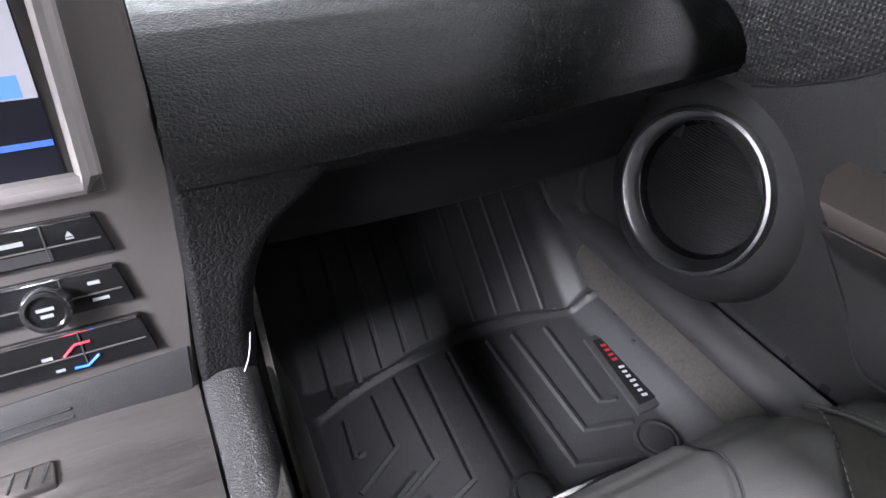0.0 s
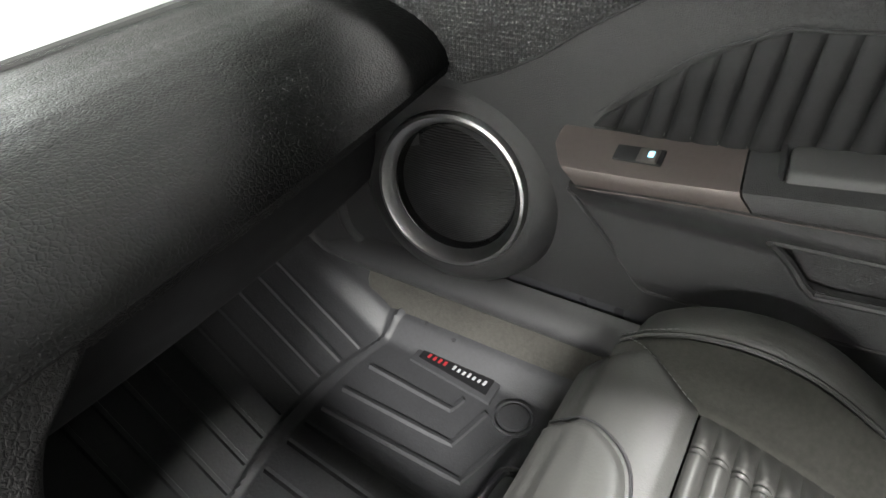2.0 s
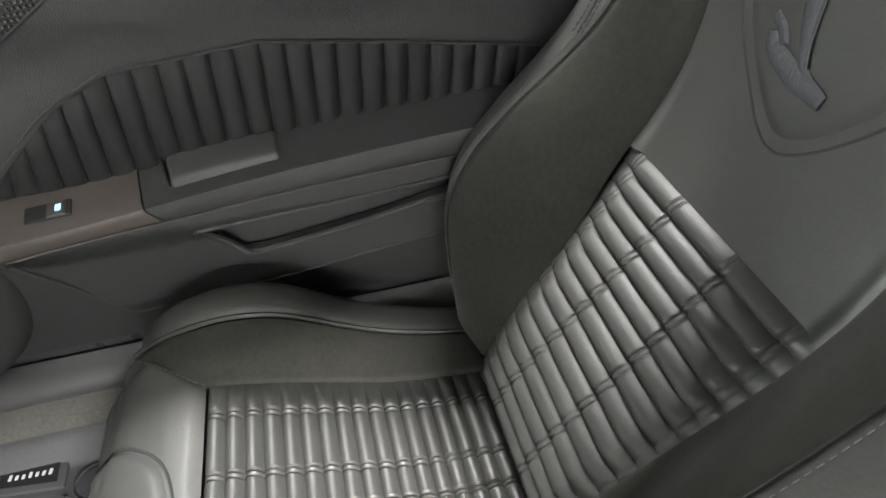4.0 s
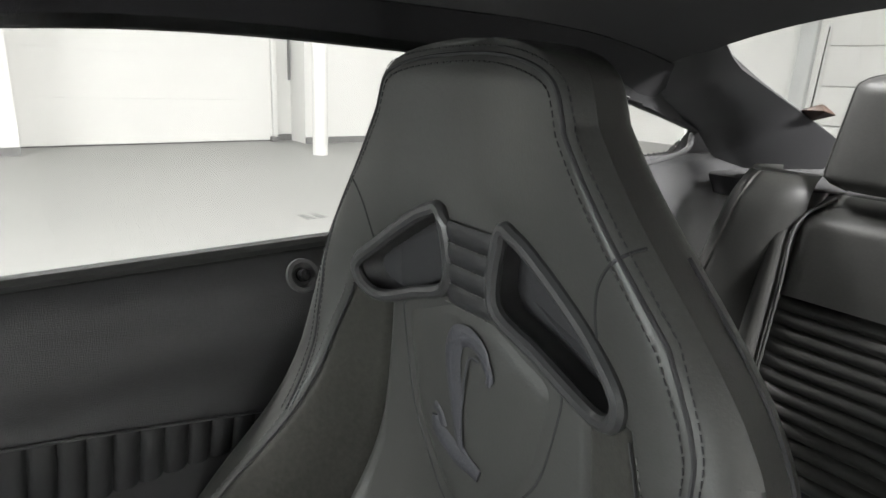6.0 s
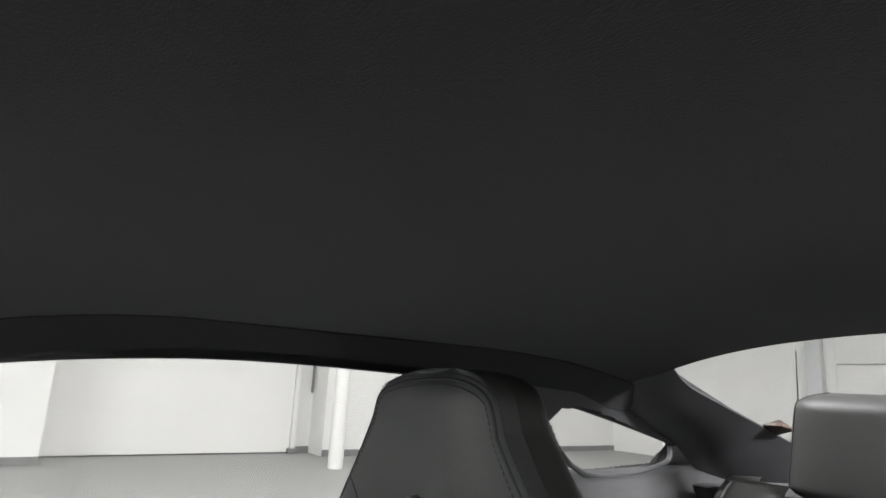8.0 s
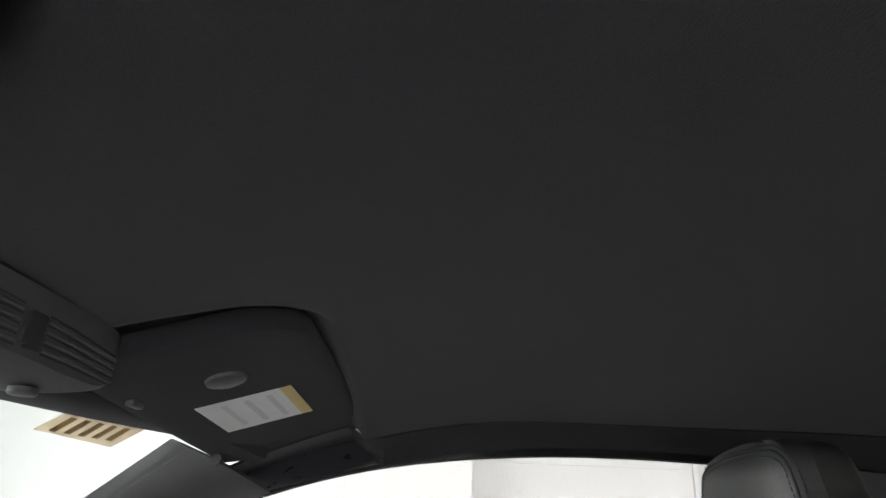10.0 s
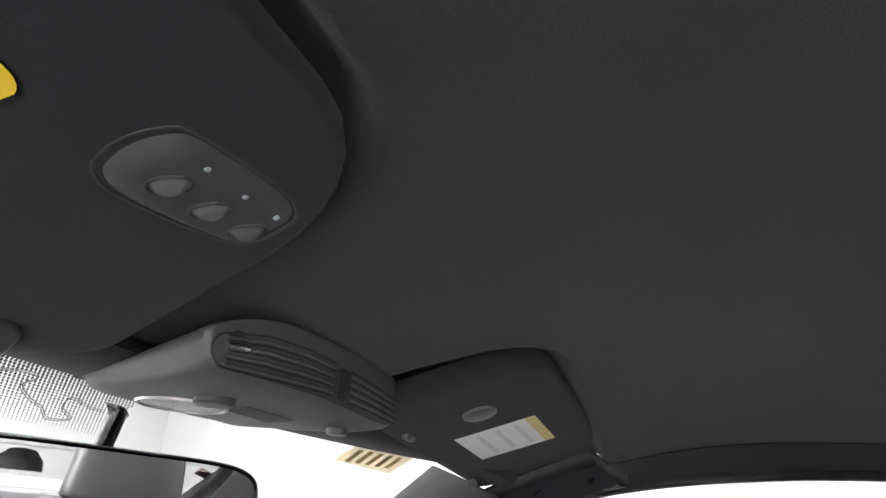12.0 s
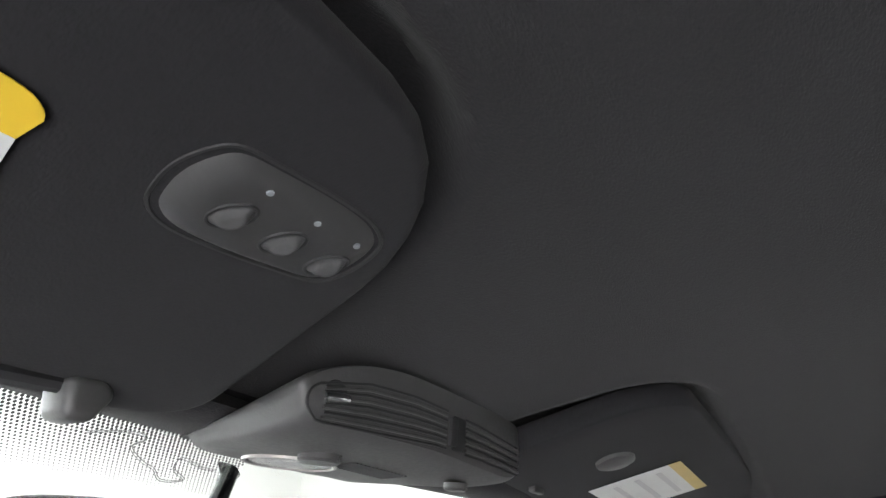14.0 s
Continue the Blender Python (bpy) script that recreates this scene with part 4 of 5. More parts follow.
part("temperature_down", tube([on(-0.009, 0.061, 0.0068), on(0.000, 0.0605, 0.0068), on(0.009, 0.067, 0.0068)], 0.0010, 6), LIT_BLUE, stack, "lit blue arrow")
for k in range(4):
    part("groove", tube([on(-0.105, 0.024 - k * 0.0075, 0.0022), on(-0.022, 0.0275 - k * 0.0075, 0.0022)], 0.0012, 6), DARK, stack)

# ---------- centre console ----------
cons = thing("center_console", (-0.03, 0.3, 0.26), "brushed metal topped centre console with padded edges", "console")
DECK = [(-0.25, 0.452), (0.2, 0.452), (0.40, 0.462), (0.52, 0.483), (0.60, 0.512), (0.66, 0.542), (0.69, 0.556)]


def deck(u, v):
    x = -0.127 + 0.183 * u
    y = 0.689 - 0.90 * v
    return Vector((x, y, smooth_lerp(DECK, y) + 0.003 * math.sin(u * math.pi)))


part("deck", thick(grid(deck, 16, 60), 0.004), BRUSHED, cons, "brushed metal deck")
part("body", hull([(-0.127, 0.66, 0.27), (0.056, 0.66, 0.27), (-0.127, 0.66, 0.50), (0.056, 0.66, 0.50), (-0.127, -0.2, 0.27), (0.056, -0.2, 0.27), (-0.127, -0.2, 0.44), (0.056, -0.2, 0.44), (-0.127, 0.4, 0.435), (0.056, 0.4, 0.435)], 0.004), PLASTIC, cons)
db = part("deck_button", hull([(x, y, smooth_lerp(DECK, y) + dz) for x in (-0.096, -0.050) for y, dz in ((0.640, 0.0), (0.662, 0.0), (0.643, 0.007), (0.659, 0.007))], 0.002), BRUSHED, cons, "ribbed silver button")
for k in range(4):
    part("button_rib", tube([(-0.092 + 0.011 * k, 0.645, smooth_lerp(DECK, 0.645) + 0.0072), (-0.086 + 0.011 * k, 0.658, smooth_lerp(DECK, 0.658) + 0.0072)], 0.0009, 6), CHROME, db)
def pad(u, v):
    y = 0.695 - 0.875 * v ** 1.4
    a = math.pi * (1.12 - 1.24 * u)
    cx = 0.080 + 0.004 * step(0.6, 0.2, y)
    z = smooth_lerp(PADZ, y)
    return Vector((cx + 0.0225 * math.cos(a) * (1 + 0.1 * abs(math.cos(a))), y - 0.004 * math.sin(a), z + 0.021 * math.sin(a)))


PADZ = [(-0.18, 0.443), (0.40, 0.451), (0.52, 0.472), (0.60, 0.499), (0.66, 0.526), (0.70, 0.546)]
part("edge_pad", grid(pad, 20, 80), EDGE, cons, "grained padded console edge")
part("tunnel_side", slab([(0.112, y, z) for y, z in ((0.56, 0.27), (0.56, 0.45), (0.63, 0.485), (0.69, 0.535), (0.712, 0.60), (0.735, 0.625), (0.80, 0.61), (0.95, 0.52), (0.95, 0.27))], (0.006, 0, 0), 0.003), CARPET, cons, "grey carpeted tunnel side")
part("edge_flank", hull([(0.07, 0.69, 0.27), (0.102, 0.69, 0.27), (0.07, 0.69, 0.525), (0.102, 0.69, 0.525), (0.07, -0.18, 0.27), (0.106, -0.18, 0.27), (0.07, -0.18, 0.435), (0.106, -0.18, 0.435), (0.104, 0.45, 0.440), (0.07, 0.45, 0.440)], 0.003), CARPET, cons, "grey carpeted console flank")

# ---------- bucket seat ----------
YP = [(0.44, 0.075), (0.50, 0.045), (0.60, -0.035), (0.70, -0.105), (0.76, -0.138), (0.82, -0.152), (0.88, -0.154), (0.95, -0.151), (1.00, -0.148), (1.06, -0.143), (1.12, -0.138), (1.22, -0.130)]
HW = [(0.44, 0.20), (0.50, 0.232), (0.60, 0.258), (0.70, 0.268), (0.80, 0.278), (0.88, 0.278), (0.92, 0.272), (0.96, 0.262), (1.00, 0.240), (1.04, 0.206), (1.07, 0.178), (1.105, 0.149), (1.14, 0.122), (1.17, 0.105), (1.20, 0.09)]
BOL = [(0.44, 0.0), (0.50, 0.03), (0.55, 0.075), (0.60, 0.112), (0.65, 0.138), (0.69, 0.145), (0.72, 0.132), (0.76, 0.100), (0.82, 0.060), (0.88, 0.042), (0.95, 0.026), (1.00, 0.024), (1.06, 0.022), (1.12, 0.022), (1.17, 0.016), (1.22, 0.010)]
INN = [(0.44, 0.105), (0.60, 0.124), (0.70, 0.139), (0.78, 0.138), (0.87, 0.137), (0.95, 0.128), (0.968, 0.126)]
OUT = [(0.44, 0.185), (0.60, 0.217), (0.75, 0.220), (0.85, 0.208), (0.90, 0.199), (0.93, 0.188), (0.968, 0.165)]
HOLE = [(0.037, 1.060), (0.055, 1.061), (0.085, 1.045), (0.130, 1.014), (0.162, 0.988), (0.164, 0.970), (0.152, 0.957), (0.130, 0.955), (0.080, 0.975), (0.030, 0.999)]


def half(z):
    """Half the width of the backrest at height z, rounded off at the top."""
    if z <= 1.15:
        return smooth_lerp(HW, z)
    t = min((z - 1.15) / 0.0535, 1.0)
    return smooth_lerp(HW, 1.15) * max(1 - 0.24 * t - 0.76 * t ** 5.0, 0.0) ** 0.62 + 0.0005


def back_y(x, z):
    hw = max(half(z), 0.02)
    u = abs(x) / hw
    y = smooth_lerp(YP, z) + smooth_lerp(BOL, z) * step(0.44 - 0.40 * step(1.0, 1.10, z), 0.84 + 0.14 * step(1.0, 1.10, z), u)
    y -= 0.020 * max(0, (u - 0.86) / 0.14) ** 2.2
    if z > 1.16:
        y -= 0.020 * (min(z - 1.16, 0.0435) / 0.0435) ** 3
    return y


def in_hole(c):
    return inside(HOLE, abs(c.x), c.z)


def seat_back(seat):
    def zone(lo, hi, z0, z1, sgn):
        def fn(u, v):
            z = z0 + (z1 - z0) * v
            a, b = lo(z), hi(z)
            x = sgn * (a + (b - a) * u)
            e = min(u, 1 - u) * abs(b - a)
            dip = 0.006 * max(0, 1 - e / 0.008) ** 2
            return Vector((x, back_y(x, z) - dip, z))
        return fn
    inn, out = (lambda z: smooth_lerp(INN, z)), (lambda z: smooth_lerp(OUT, z))
    hw = half
    keep = lambda c: not in_hole(c)
    # ribbed middle with ribs of its own, smooth leather above
    for k in range(14):
        z0 = 0.712 - (k + 1) * 0.0188

        def rib(u, v, z0=z0):
            z = z0 + 0.0188 * v
            x = (inn(z) + 0.003) * (2 * u - 1)
            b = 0.0105 * math.sin(v * math.pi) ** 0.7
            for c in (-0.121, -0.114, -0.046, -0.039, 0.039, 0.046, 0.114, 0.121):
                b -= 0.0026 * max(0, 1 - abs(x - c) / 0.0022)
            b *= min(1, 8 * min(u, 1 - u) + 0.1)
            return Vector((x, smooth_lerp(YP, z) - 0.003 + b, z))
        part("back_rib", grid(rib, 200, 8), LEATHER, seat)
    part("back_panel", grid(zone(lambda z: -inn(z), inn, 0.712, 0.968, 1), 70, 60, keep), LEATHER, seat)
    for s in (1, -1):
        part("back_bolster_facing", grid(zone(inn, out, 0.46, 0.968, s), 26, 110, keep), SUEDE, seat, "brownish grey suede bolster facing")
        part("back_bolster_edge", grid(zone(out, hw, 0.46, 0.968, s), 18, 110, keep), LEATHER, seat, "black leather bolster edge")
        # dark seam tube, with the crease's shade put into its colour
        part("facing_seam", tube([(s * out(z), back_y(out(z), z) - 0.001, z) for z in [0.47 + i * 0.0125 for i in range(40)]], 0.0011, 6), DARK, seat)
        st = [(s * (out(z) + 0.008), back_y(out(z) + 0.008, z) + 0.0008, z) for z in [0.47 + i * 0.0125 for i in range(40)]]
        part("bolster_stitching", stitches(st), THREAD, seat, "grey stitching", kind="stuff")

    def up(v):
        return 0.968 + 0.2354 * (1 - (1 - v) ** 1.7)

    def head(u, v):
        z = up(v)
        x = -hw(z) + 2 * hw(z) * u
        return Vector((x, back_y(x, z), z))
    part("headrest", grid(head, 90, 90, keep), LEATHER, seat, "smooth black leather integral headrest")
    # welted seam round the rim with a row of stitching on either side
    OFF = [(0.60, 0.060), (0.89, 0.052), (0.96, 0.036), (0.99, 0.024), (1.04, 0.0125), (1.21, 0.0115)]
    rim_z = [0.80 + 0.012 * i for i in range(14)] + [up(i / 90) for i in range(91)]
    rim_pts = [(hw(z), z) for z in rim_z]

    def rim_line(shift, lift):
        side = []
        for i, (x, z) in enumerate(rim_pts):
            a, b = rim_pts[max(i - 1, 0)], rim_pts[min(i + 1, len(rim_pts) - 1)]
            d = Vector((b[0] - a[0], b[1] - a[1])).normalized()
            off = lerp(OFF, z) - shift
            x2, z2 = x - d.y * off, z + d.x * off
            if x2 > 0.003 and (not side or z2 > side[-1][1] - 0.001):
                side.append((x2, z2))
        fine = curve([(x, back_y(x, z) + lift, z) for x, z in side], 2)
        return [Vector((-p.x, p.y, p.z)) for p in fine] + fine[::-1]
    # near-black tube in place of the shaded groove between the welts
    part("rim_seam", tube(rim_line(0.0, 0.0), 0.0016, 6), DARK, seat)
    for shift in (0.0058, -0.0058):
        part("rim_stitching", stitches(rim_line(shift, 0.0016), 0.0040, 0.0024, 0.0006), DARK, seat, "dark stitching beside the rim seam", kind="stuff")
    for s in (1, -1):
        sh = curve([(0.139, 0, 1.010), (0.140, 0, 1.035), (0.144, 0, 1.056), (0.154, 0, 1.073), (0.168, 0, 1.084), (0.186, 0, 1.088)], 8)
        # coloured near-black for the shade in the shoulder crease
        part("shoulder_seam", tube([(s * p.x, back_y(p.x, p.z) - 0.0002, p.z) for p in sh if p.x < hw(p.z)], 0.0013, 6), DARK, seat)

    # shell behind
    def shell(u, v):
        z = 0.44 + 0.7634 * (1 - (1 - v) ** 1.5)
        w = hw(z)
        e = 1 - abs(2 * u - 1)
        ye = back_y(w, z)
        back = min(ye - 0.030, smooth_lerp(YP, z) - 0.055)
        taper = min(0.035, 0.4 * w)
        if e < 0.25:
            x, y = w, ye - 0.026 * e / 0.25
        elif e < 0.5:
            k = (e - 0.25) / 0.25
            x, y = w - taper * (1 - math.cos(k * math.pi / 2)), ye - 0.026 + (back - ye + 0.026) * math.sin(k * math.pi / 2)
        else:
            k = (e - 0.5) / 0.5
            x, y = (w - taper) * (1 - k), back - 0.01 * step(0, 1, k)
        return Vector((x if u < 0.5 else -x, y, z))
    part("back_shell", grid(shell, 48, 70), LEATHER, seat)
    for s in (1, -1):
        part("side_piping", tube([(s * (hw(z) + 0.0005), back_y(hw(z), z) - 0.027, z) for z in [0.55 + i * 0.0125 for i in range(43)]], 0.0018, 6), DARK, seat)

    # harness openings
    for s in (1, -1):
        rim = curve([(s * x, back_y(x, z) + 0.002, z) for x, z in HOLE], 5, True)
        be = part("harness_bezel", tube(rim, 0.0068, 10, True), BEZEL, seat, "satin black harness opening bezel")
        n = len(rim)

        def funnel(u, v, rim=rim, n=n):
            p = rim[int(round(u * n)) % n]
            return Vector((p.x * (1 - 0.04 * v), p.y - 0.030 * v, p.z + (1.004 - p.z) * 0.10 * v))
        # lighter plastic than the bezel, to imitate light on the sleeve walls
        part("harness_sleeve", grid(funnel, n, 5, wrap=True), CONSOLE, be)
        # near-black plate stands in for the shaded depth of the opening
        part("harness_back", slab([Vector((p.x * 0.96, p.y - 0.0285, p.z + (1.004 - p.z) * 0.1)) for p in rim[::2]], (0, -0.002, 0)), DARK, be, smooth=False)
    # ribbed tab between the openings
    for k in range(4):
        z0 = 0.984 + k * 0.0185

        def tab(u, v, z0=z0):
            z = z0 + 0.0185 * v
            x = -0.033 + 0.066 * u
            return Vector((x, back_y(x, z) + 0.005 + 0.0032 * math.sin(v * math.pi) ** 0.7 - 0.006 * (2 * u - 1) ** 4, z))
        part("tab_rib", grid(tab, 12, 6), PLEAT, seat)
        part("tab_stitching", stitches([(-0.03 + i * 0.004, back_y(0, z0) + 0.0062, z0) for i in range(16)], 0.003, 0.002), THREAD, seat, kind="stuff")

    # raised panel with an embroidered mark
    out_line = curve([(-0.096, 0, 0.964), (-0.070, 0, 0.975), (-0.030, 0, 0.992), (0, 0, 0.994), (0.030, 0, 0.992), (0.070, 0, 0.975), (0.096, 0, 0.964), (0.104, 0, 0.950), (0.099, 0, 0.915), (0.089, 0, 0.870), (0.073, 0, 0.840), (0.038, 0, 0.803), (0.014, 0, 0.787), (0, 0, 0.784), (-0.014, 0, 0.787), (-0.038, 0, 0.803), (-0.073, 0, 0.840), (-0.089, 0, 0.870), (-0.099, 0, 0.915), (-0.104, 0, 0.950)], 4, True)
    mid = Vector((0, 0, 0.885))

    def pad(u, v):
        p = out_line[int(round(u * len(out_line))) % len(out_line)]
        q = mid + (p - mid) * (1 - v)
        lift = -0.003 + 0.0055 * step(0, 0.25, v) + 0.004 * v
        return Vector((q.x, smooth_lerp(YP, q.z) + lift, q.z))
    pd = part("emblem_pad", grid(pad, len(out_line), 24, wrap=True), LEATHER, seat, "raised leather pad")
    # dark outline paints the shaded crease round the pad
    part("pad_seam", tube([(p.x, smooth_lerp(YP, p.z) - 0.0004, p.z) for p in out_line], 0.0014, 6, True), DARK, seat)

    def mark(points, r, lift=0.0058):
        bm = tube([(p.x, 0, p.z) for p in points], r, 8)
        for v in bm.verts:
            v.co.y = smooth_lerp(YP, v.co.z) + lift + v.co.y * 0.25
        part("embroidered_mark", bm, EMBLEM, pd, "grey embroidered curved shape")
    body = curve([(-0.027, 0, 0.941), (-0.020, 0, 0.954), (-0.004, 0, 0.961), (0.012, 0, 0.955), (0.018, 0, 0.938), (0.017, 0, 0.918), (0.012, 0, 0.893), (0.007, 0, 0.868), (0.002, 0, 0.852), (-0.008, 0, 0.844)], 8)
    mark(body, lambda t: 0.0050 + 0.0062 * math.sin(min(t * 1.15, 1) * math.pi))
    mark(curve([(-0.021, 0, 0.945), (-0.009, 0, 0.944), (-0.003, 0, 0.928), (0.000, 0, 0.898), (0.000, 0, 0.870), (-0.004, 0, 0.852)], 8), 0.0013, 0.0090)
    mark(curve([(0.040, 0, 0.864), (0.036, 0, 0.853), (0.022, 0, 0.847), (0.004, 0, 0.841), (-0.012, 0, 0.839), (-0.027, 0, 0.836)], 8), lambda t: 0.0062 + 0.0036 * math.sin(t * math.pi))
    mark(curve([(0.043, 0, 0.874), (0.034, 0, 0.869), (0.026, 0, 0.858)], 6), 0.0052)
    mark(curve([(-0.026, 0, 0.944), (-0.031, 0, 0.934), (-0.028, 0, 0.926)], 6), lambda t: 0.0062 - 0.003 * t)


def cush_z(x, y):
    """Height of the cushion's top."""
    base = smooth_lerp([(-0.05, 0.414), (0.0, 0.415), (0.06, 0.419), (0.154, 0.433), (0.22, 0.455), (0.284, 0.481), (0.34, 0.499), (0.385, 0.511), (0.45, 0.508), (0.49, 0.490), (0.51, 0.462), (0.52, 0.42)], y)
    peak = smooth_lerp([(0.0, 0.004), (0.08, 0.012), (0.16, 0.029), (0.22, 0.042), (0.275, 0.062), (0.308, 0.066), (0.354, 0.055), (0.425, 0.030), (0.464, 0.012), (0.49, 0.0)], y)
    lo = 0.135
    return base + peak * step(lo, 0.222, abs(x)) - 0.022 * step(0.23, 0.262, abs(x))


def seat_cushion(seat):
    def rib_edge(y):
        return 0.135
    for k in range(19):
        y1 = 0.378 - k * 0.0185

        def rib(u, v, y1=y1):
            y = y1 - 0.0185 * v
            EDGE = rib_edge(y)
            x = -EDGE + 2 * EDGE * u
            b = 0.0085 * math.sin(v * math.pi) ** 0.7
            for c in (-0.0955, -0.0895, -0.0235, -0.0175, 0.0175, 0.0235, 0.0895, 0.0955):
                b -= 0.0032 * max(0, 1 - abs(x - c) / 0.0021)
            b *= min(1, 8 * min(u, 1 - u) + 0.1)
            return Vector((x, y, cush_z(0, y) - 0.006 + b))
        part("cushion_rib", grid(rib, 200, 8), LEATHER, seat)

    def front(u, v):
        x = -0.215 + 0.43 * u
        s = v * 1.0
        y0 = 0.380 + 1.4 * max(0, abs(x) - 0.135)
        y = y0 + (0.505 - y0) * min(s / 0.55, 1)
        if s <= 0.55:
            z = cush_z(x, y) + 0.0025
            y2 = y
        else:
            t = (s - 0.55) / 0.45
            y2 = 0.505 + 0.016 * math.sin(t * math.pi / 2) - 0.03 * t * t
            z = cush_z(x, 0.505) + 0.0025 - 0.13 * t
        edge = abs(2 * u - 1)
        z -= 0.02 * max(0, (edge - 0.78) / 0.22) ** 2
        y2 -= 0.03 * max(0, (edge - 0.7) / 0.3) ** 2
        dip = 0.005 * max(0, 1 - v / 0.06)
        return Vector((x, y2, z - dip))
    part("cushion_front", grid(front, 90, 60), LEATHER, seat, "smooth black leather front roll")
    # inset thigh pad
    ol = curve([(0.085, 0.49, 0), (0.07, 0.445, 0), (0.035, 0.412, 0), (-0.03, 0.402, 0), (-0.085, 0.425, 0), (-0.115, 0.49, 0), (-0.10, 0.53, 0), (0.07, 0.53, 0)], 6, True)

    def surf(x, s):
        """A point on the front roll, s metres from the ribs."""
        v = s / 0.227
        p = front((x + 0.215) / 0.43, max(0.0, min(v, 1)))
        return p
    mid = Vector((-0.01, 0.475, 0))

    def thigh(u, v):
        p = ol[int(round(u * len(ol))) % len(ol)]
        q = mid + (p - mid) * (1 - v)
        w = surf(q.x, q.y - 0.380)
        lift = -0.003 + 0.009 * step(0, 0.16, v)
        return w + Vector((0, 0.25, 0.95)) * lift
    part("thigh_pad", grid(thigh, len(ol), 16, wrap=True), LEATHER, seat, "smooth leather thigh pad")
    # thigh pad's crease shade, drawn as a dark tube
    part("thigh_seam", tube([surf(p.x, p.y - 0.38) + Vector((0, 0, 0.0006)) for p in ol], 0.0016, 6, True), DARK, seat)

    for s in (1, -1):
        def facing(u, v):
            y = 0.478 - 0.478 * v
            lo = rib_edge(y)
            x = lo + (0.196 - lo) * u
            e = min(u, 1 - u)
            return Vector((s * x, y, cush_z(x, y) - 0.005 * max(0, 1 - e / 0.1) ** 2 - 0.0015))
        part("cushion_bolster_facing", grid(facing, 18, 60), SUEDE, seat, "brownish grey suede cushion bolster")

        def rim(u, v):
            y = 0.490 - 0.49 * v
            if u < 0.6:
                x = 0.196 + 0.062 * u / 0.6
                z = cush_z(x, y) - 0.005 * max(0, 1 - u / 0.08) ** 2
            else:
                k = (u - 0.6) / 0.4
                x = 0.258 + 0.012 * math.sin(k * math.pi / 2)
                z = cush_z(0.258, y) - 0.11 * k
            return Vector((s * x, y - 0.012 * (1 - v) ** 8, z - 0.045 * max(0, 1 - v / 0.07) ** 2))
        part("cushion_bolster_edge", grid(rim, 24, 60), LEATHER, seat, "black leather bolster edge")
        ln = [(s * 0.196, y, cush_z(0.196, y) - 0.0005) for y in [0.475 - i * 0.012 for i in range(38)]]
        part("bolster_seam", tube(ln, 0.0018, 6), LEATHER, seat)
        part("cushion_stitching", stitches([(x + s * 0.007, y, z + 0.0006) for x, y, z in ln], 0.0045, 0.003, 0.0007), THREAD, seat, "grey stitching", kind="stuff")
        part("front_seam", stitches([(s * (0.137 + 0.0062 * i), 0.389 + 0.0087 * i, cush_z(0.137 + 0.0062 * i, 0.389 + 0.0087 * i) + 0.0034) for i in range(10)], 0.0045, 0.003, 0.0007), THREAD, seat, kind="stuff")
    part("seat_base", box(-0.235, 0.235, -0.06, 0.475, 0.31, 0.39, 0.02, 3), PLASTIC, seat, "black plastic seat base")
    part("seat_rail", box(-0.20, -0.16, -0.1, 0.45, 0.264, 0.312, 0.004, 2), CHROME, seat, "steel seat rail")
    part("seat_rail", box(0.16, 0.20, -0.1, 0.45, 0.264, 0.312, 0.004, 2), CHROME, seat, "steel seat rail")
    lev = curve([(-0.10, 0.46, 0.34), (-0.10, 0.545, 0.325), (-0.07, 0.565, 0.325), (0.07, 0.565, 0.325), (0.10, 0.545, 0.325), (0.10, 0.46, 0.34)], 6)
    part("slide_lever", tube(lev, 0.006, 8), GLOSS, seat, "black slide lever bar")


seat = thing("bucket_seat", (0, 0, 0.262), "black leather and suede sports bucket seat with ribbed centre", "car seat", group="front seats")
seat_back(seat)
BASE[seat.name] = Vector((0.013, 0, 0.262))
seat_cushion(seat)
seat.location = (0.379, 0, 0.262)
driver = copy_thing(seat, pose(-0.415, -0.12, 0.262))

# ---------- rear seat ----------
rear = thing("rear_bench", (0, -0.85, 0.30), "black leather rear bench with ribbed backs", "rear seat")


def rear_y(z):
    return -0.80 - 0.22 * (z - 0.55)


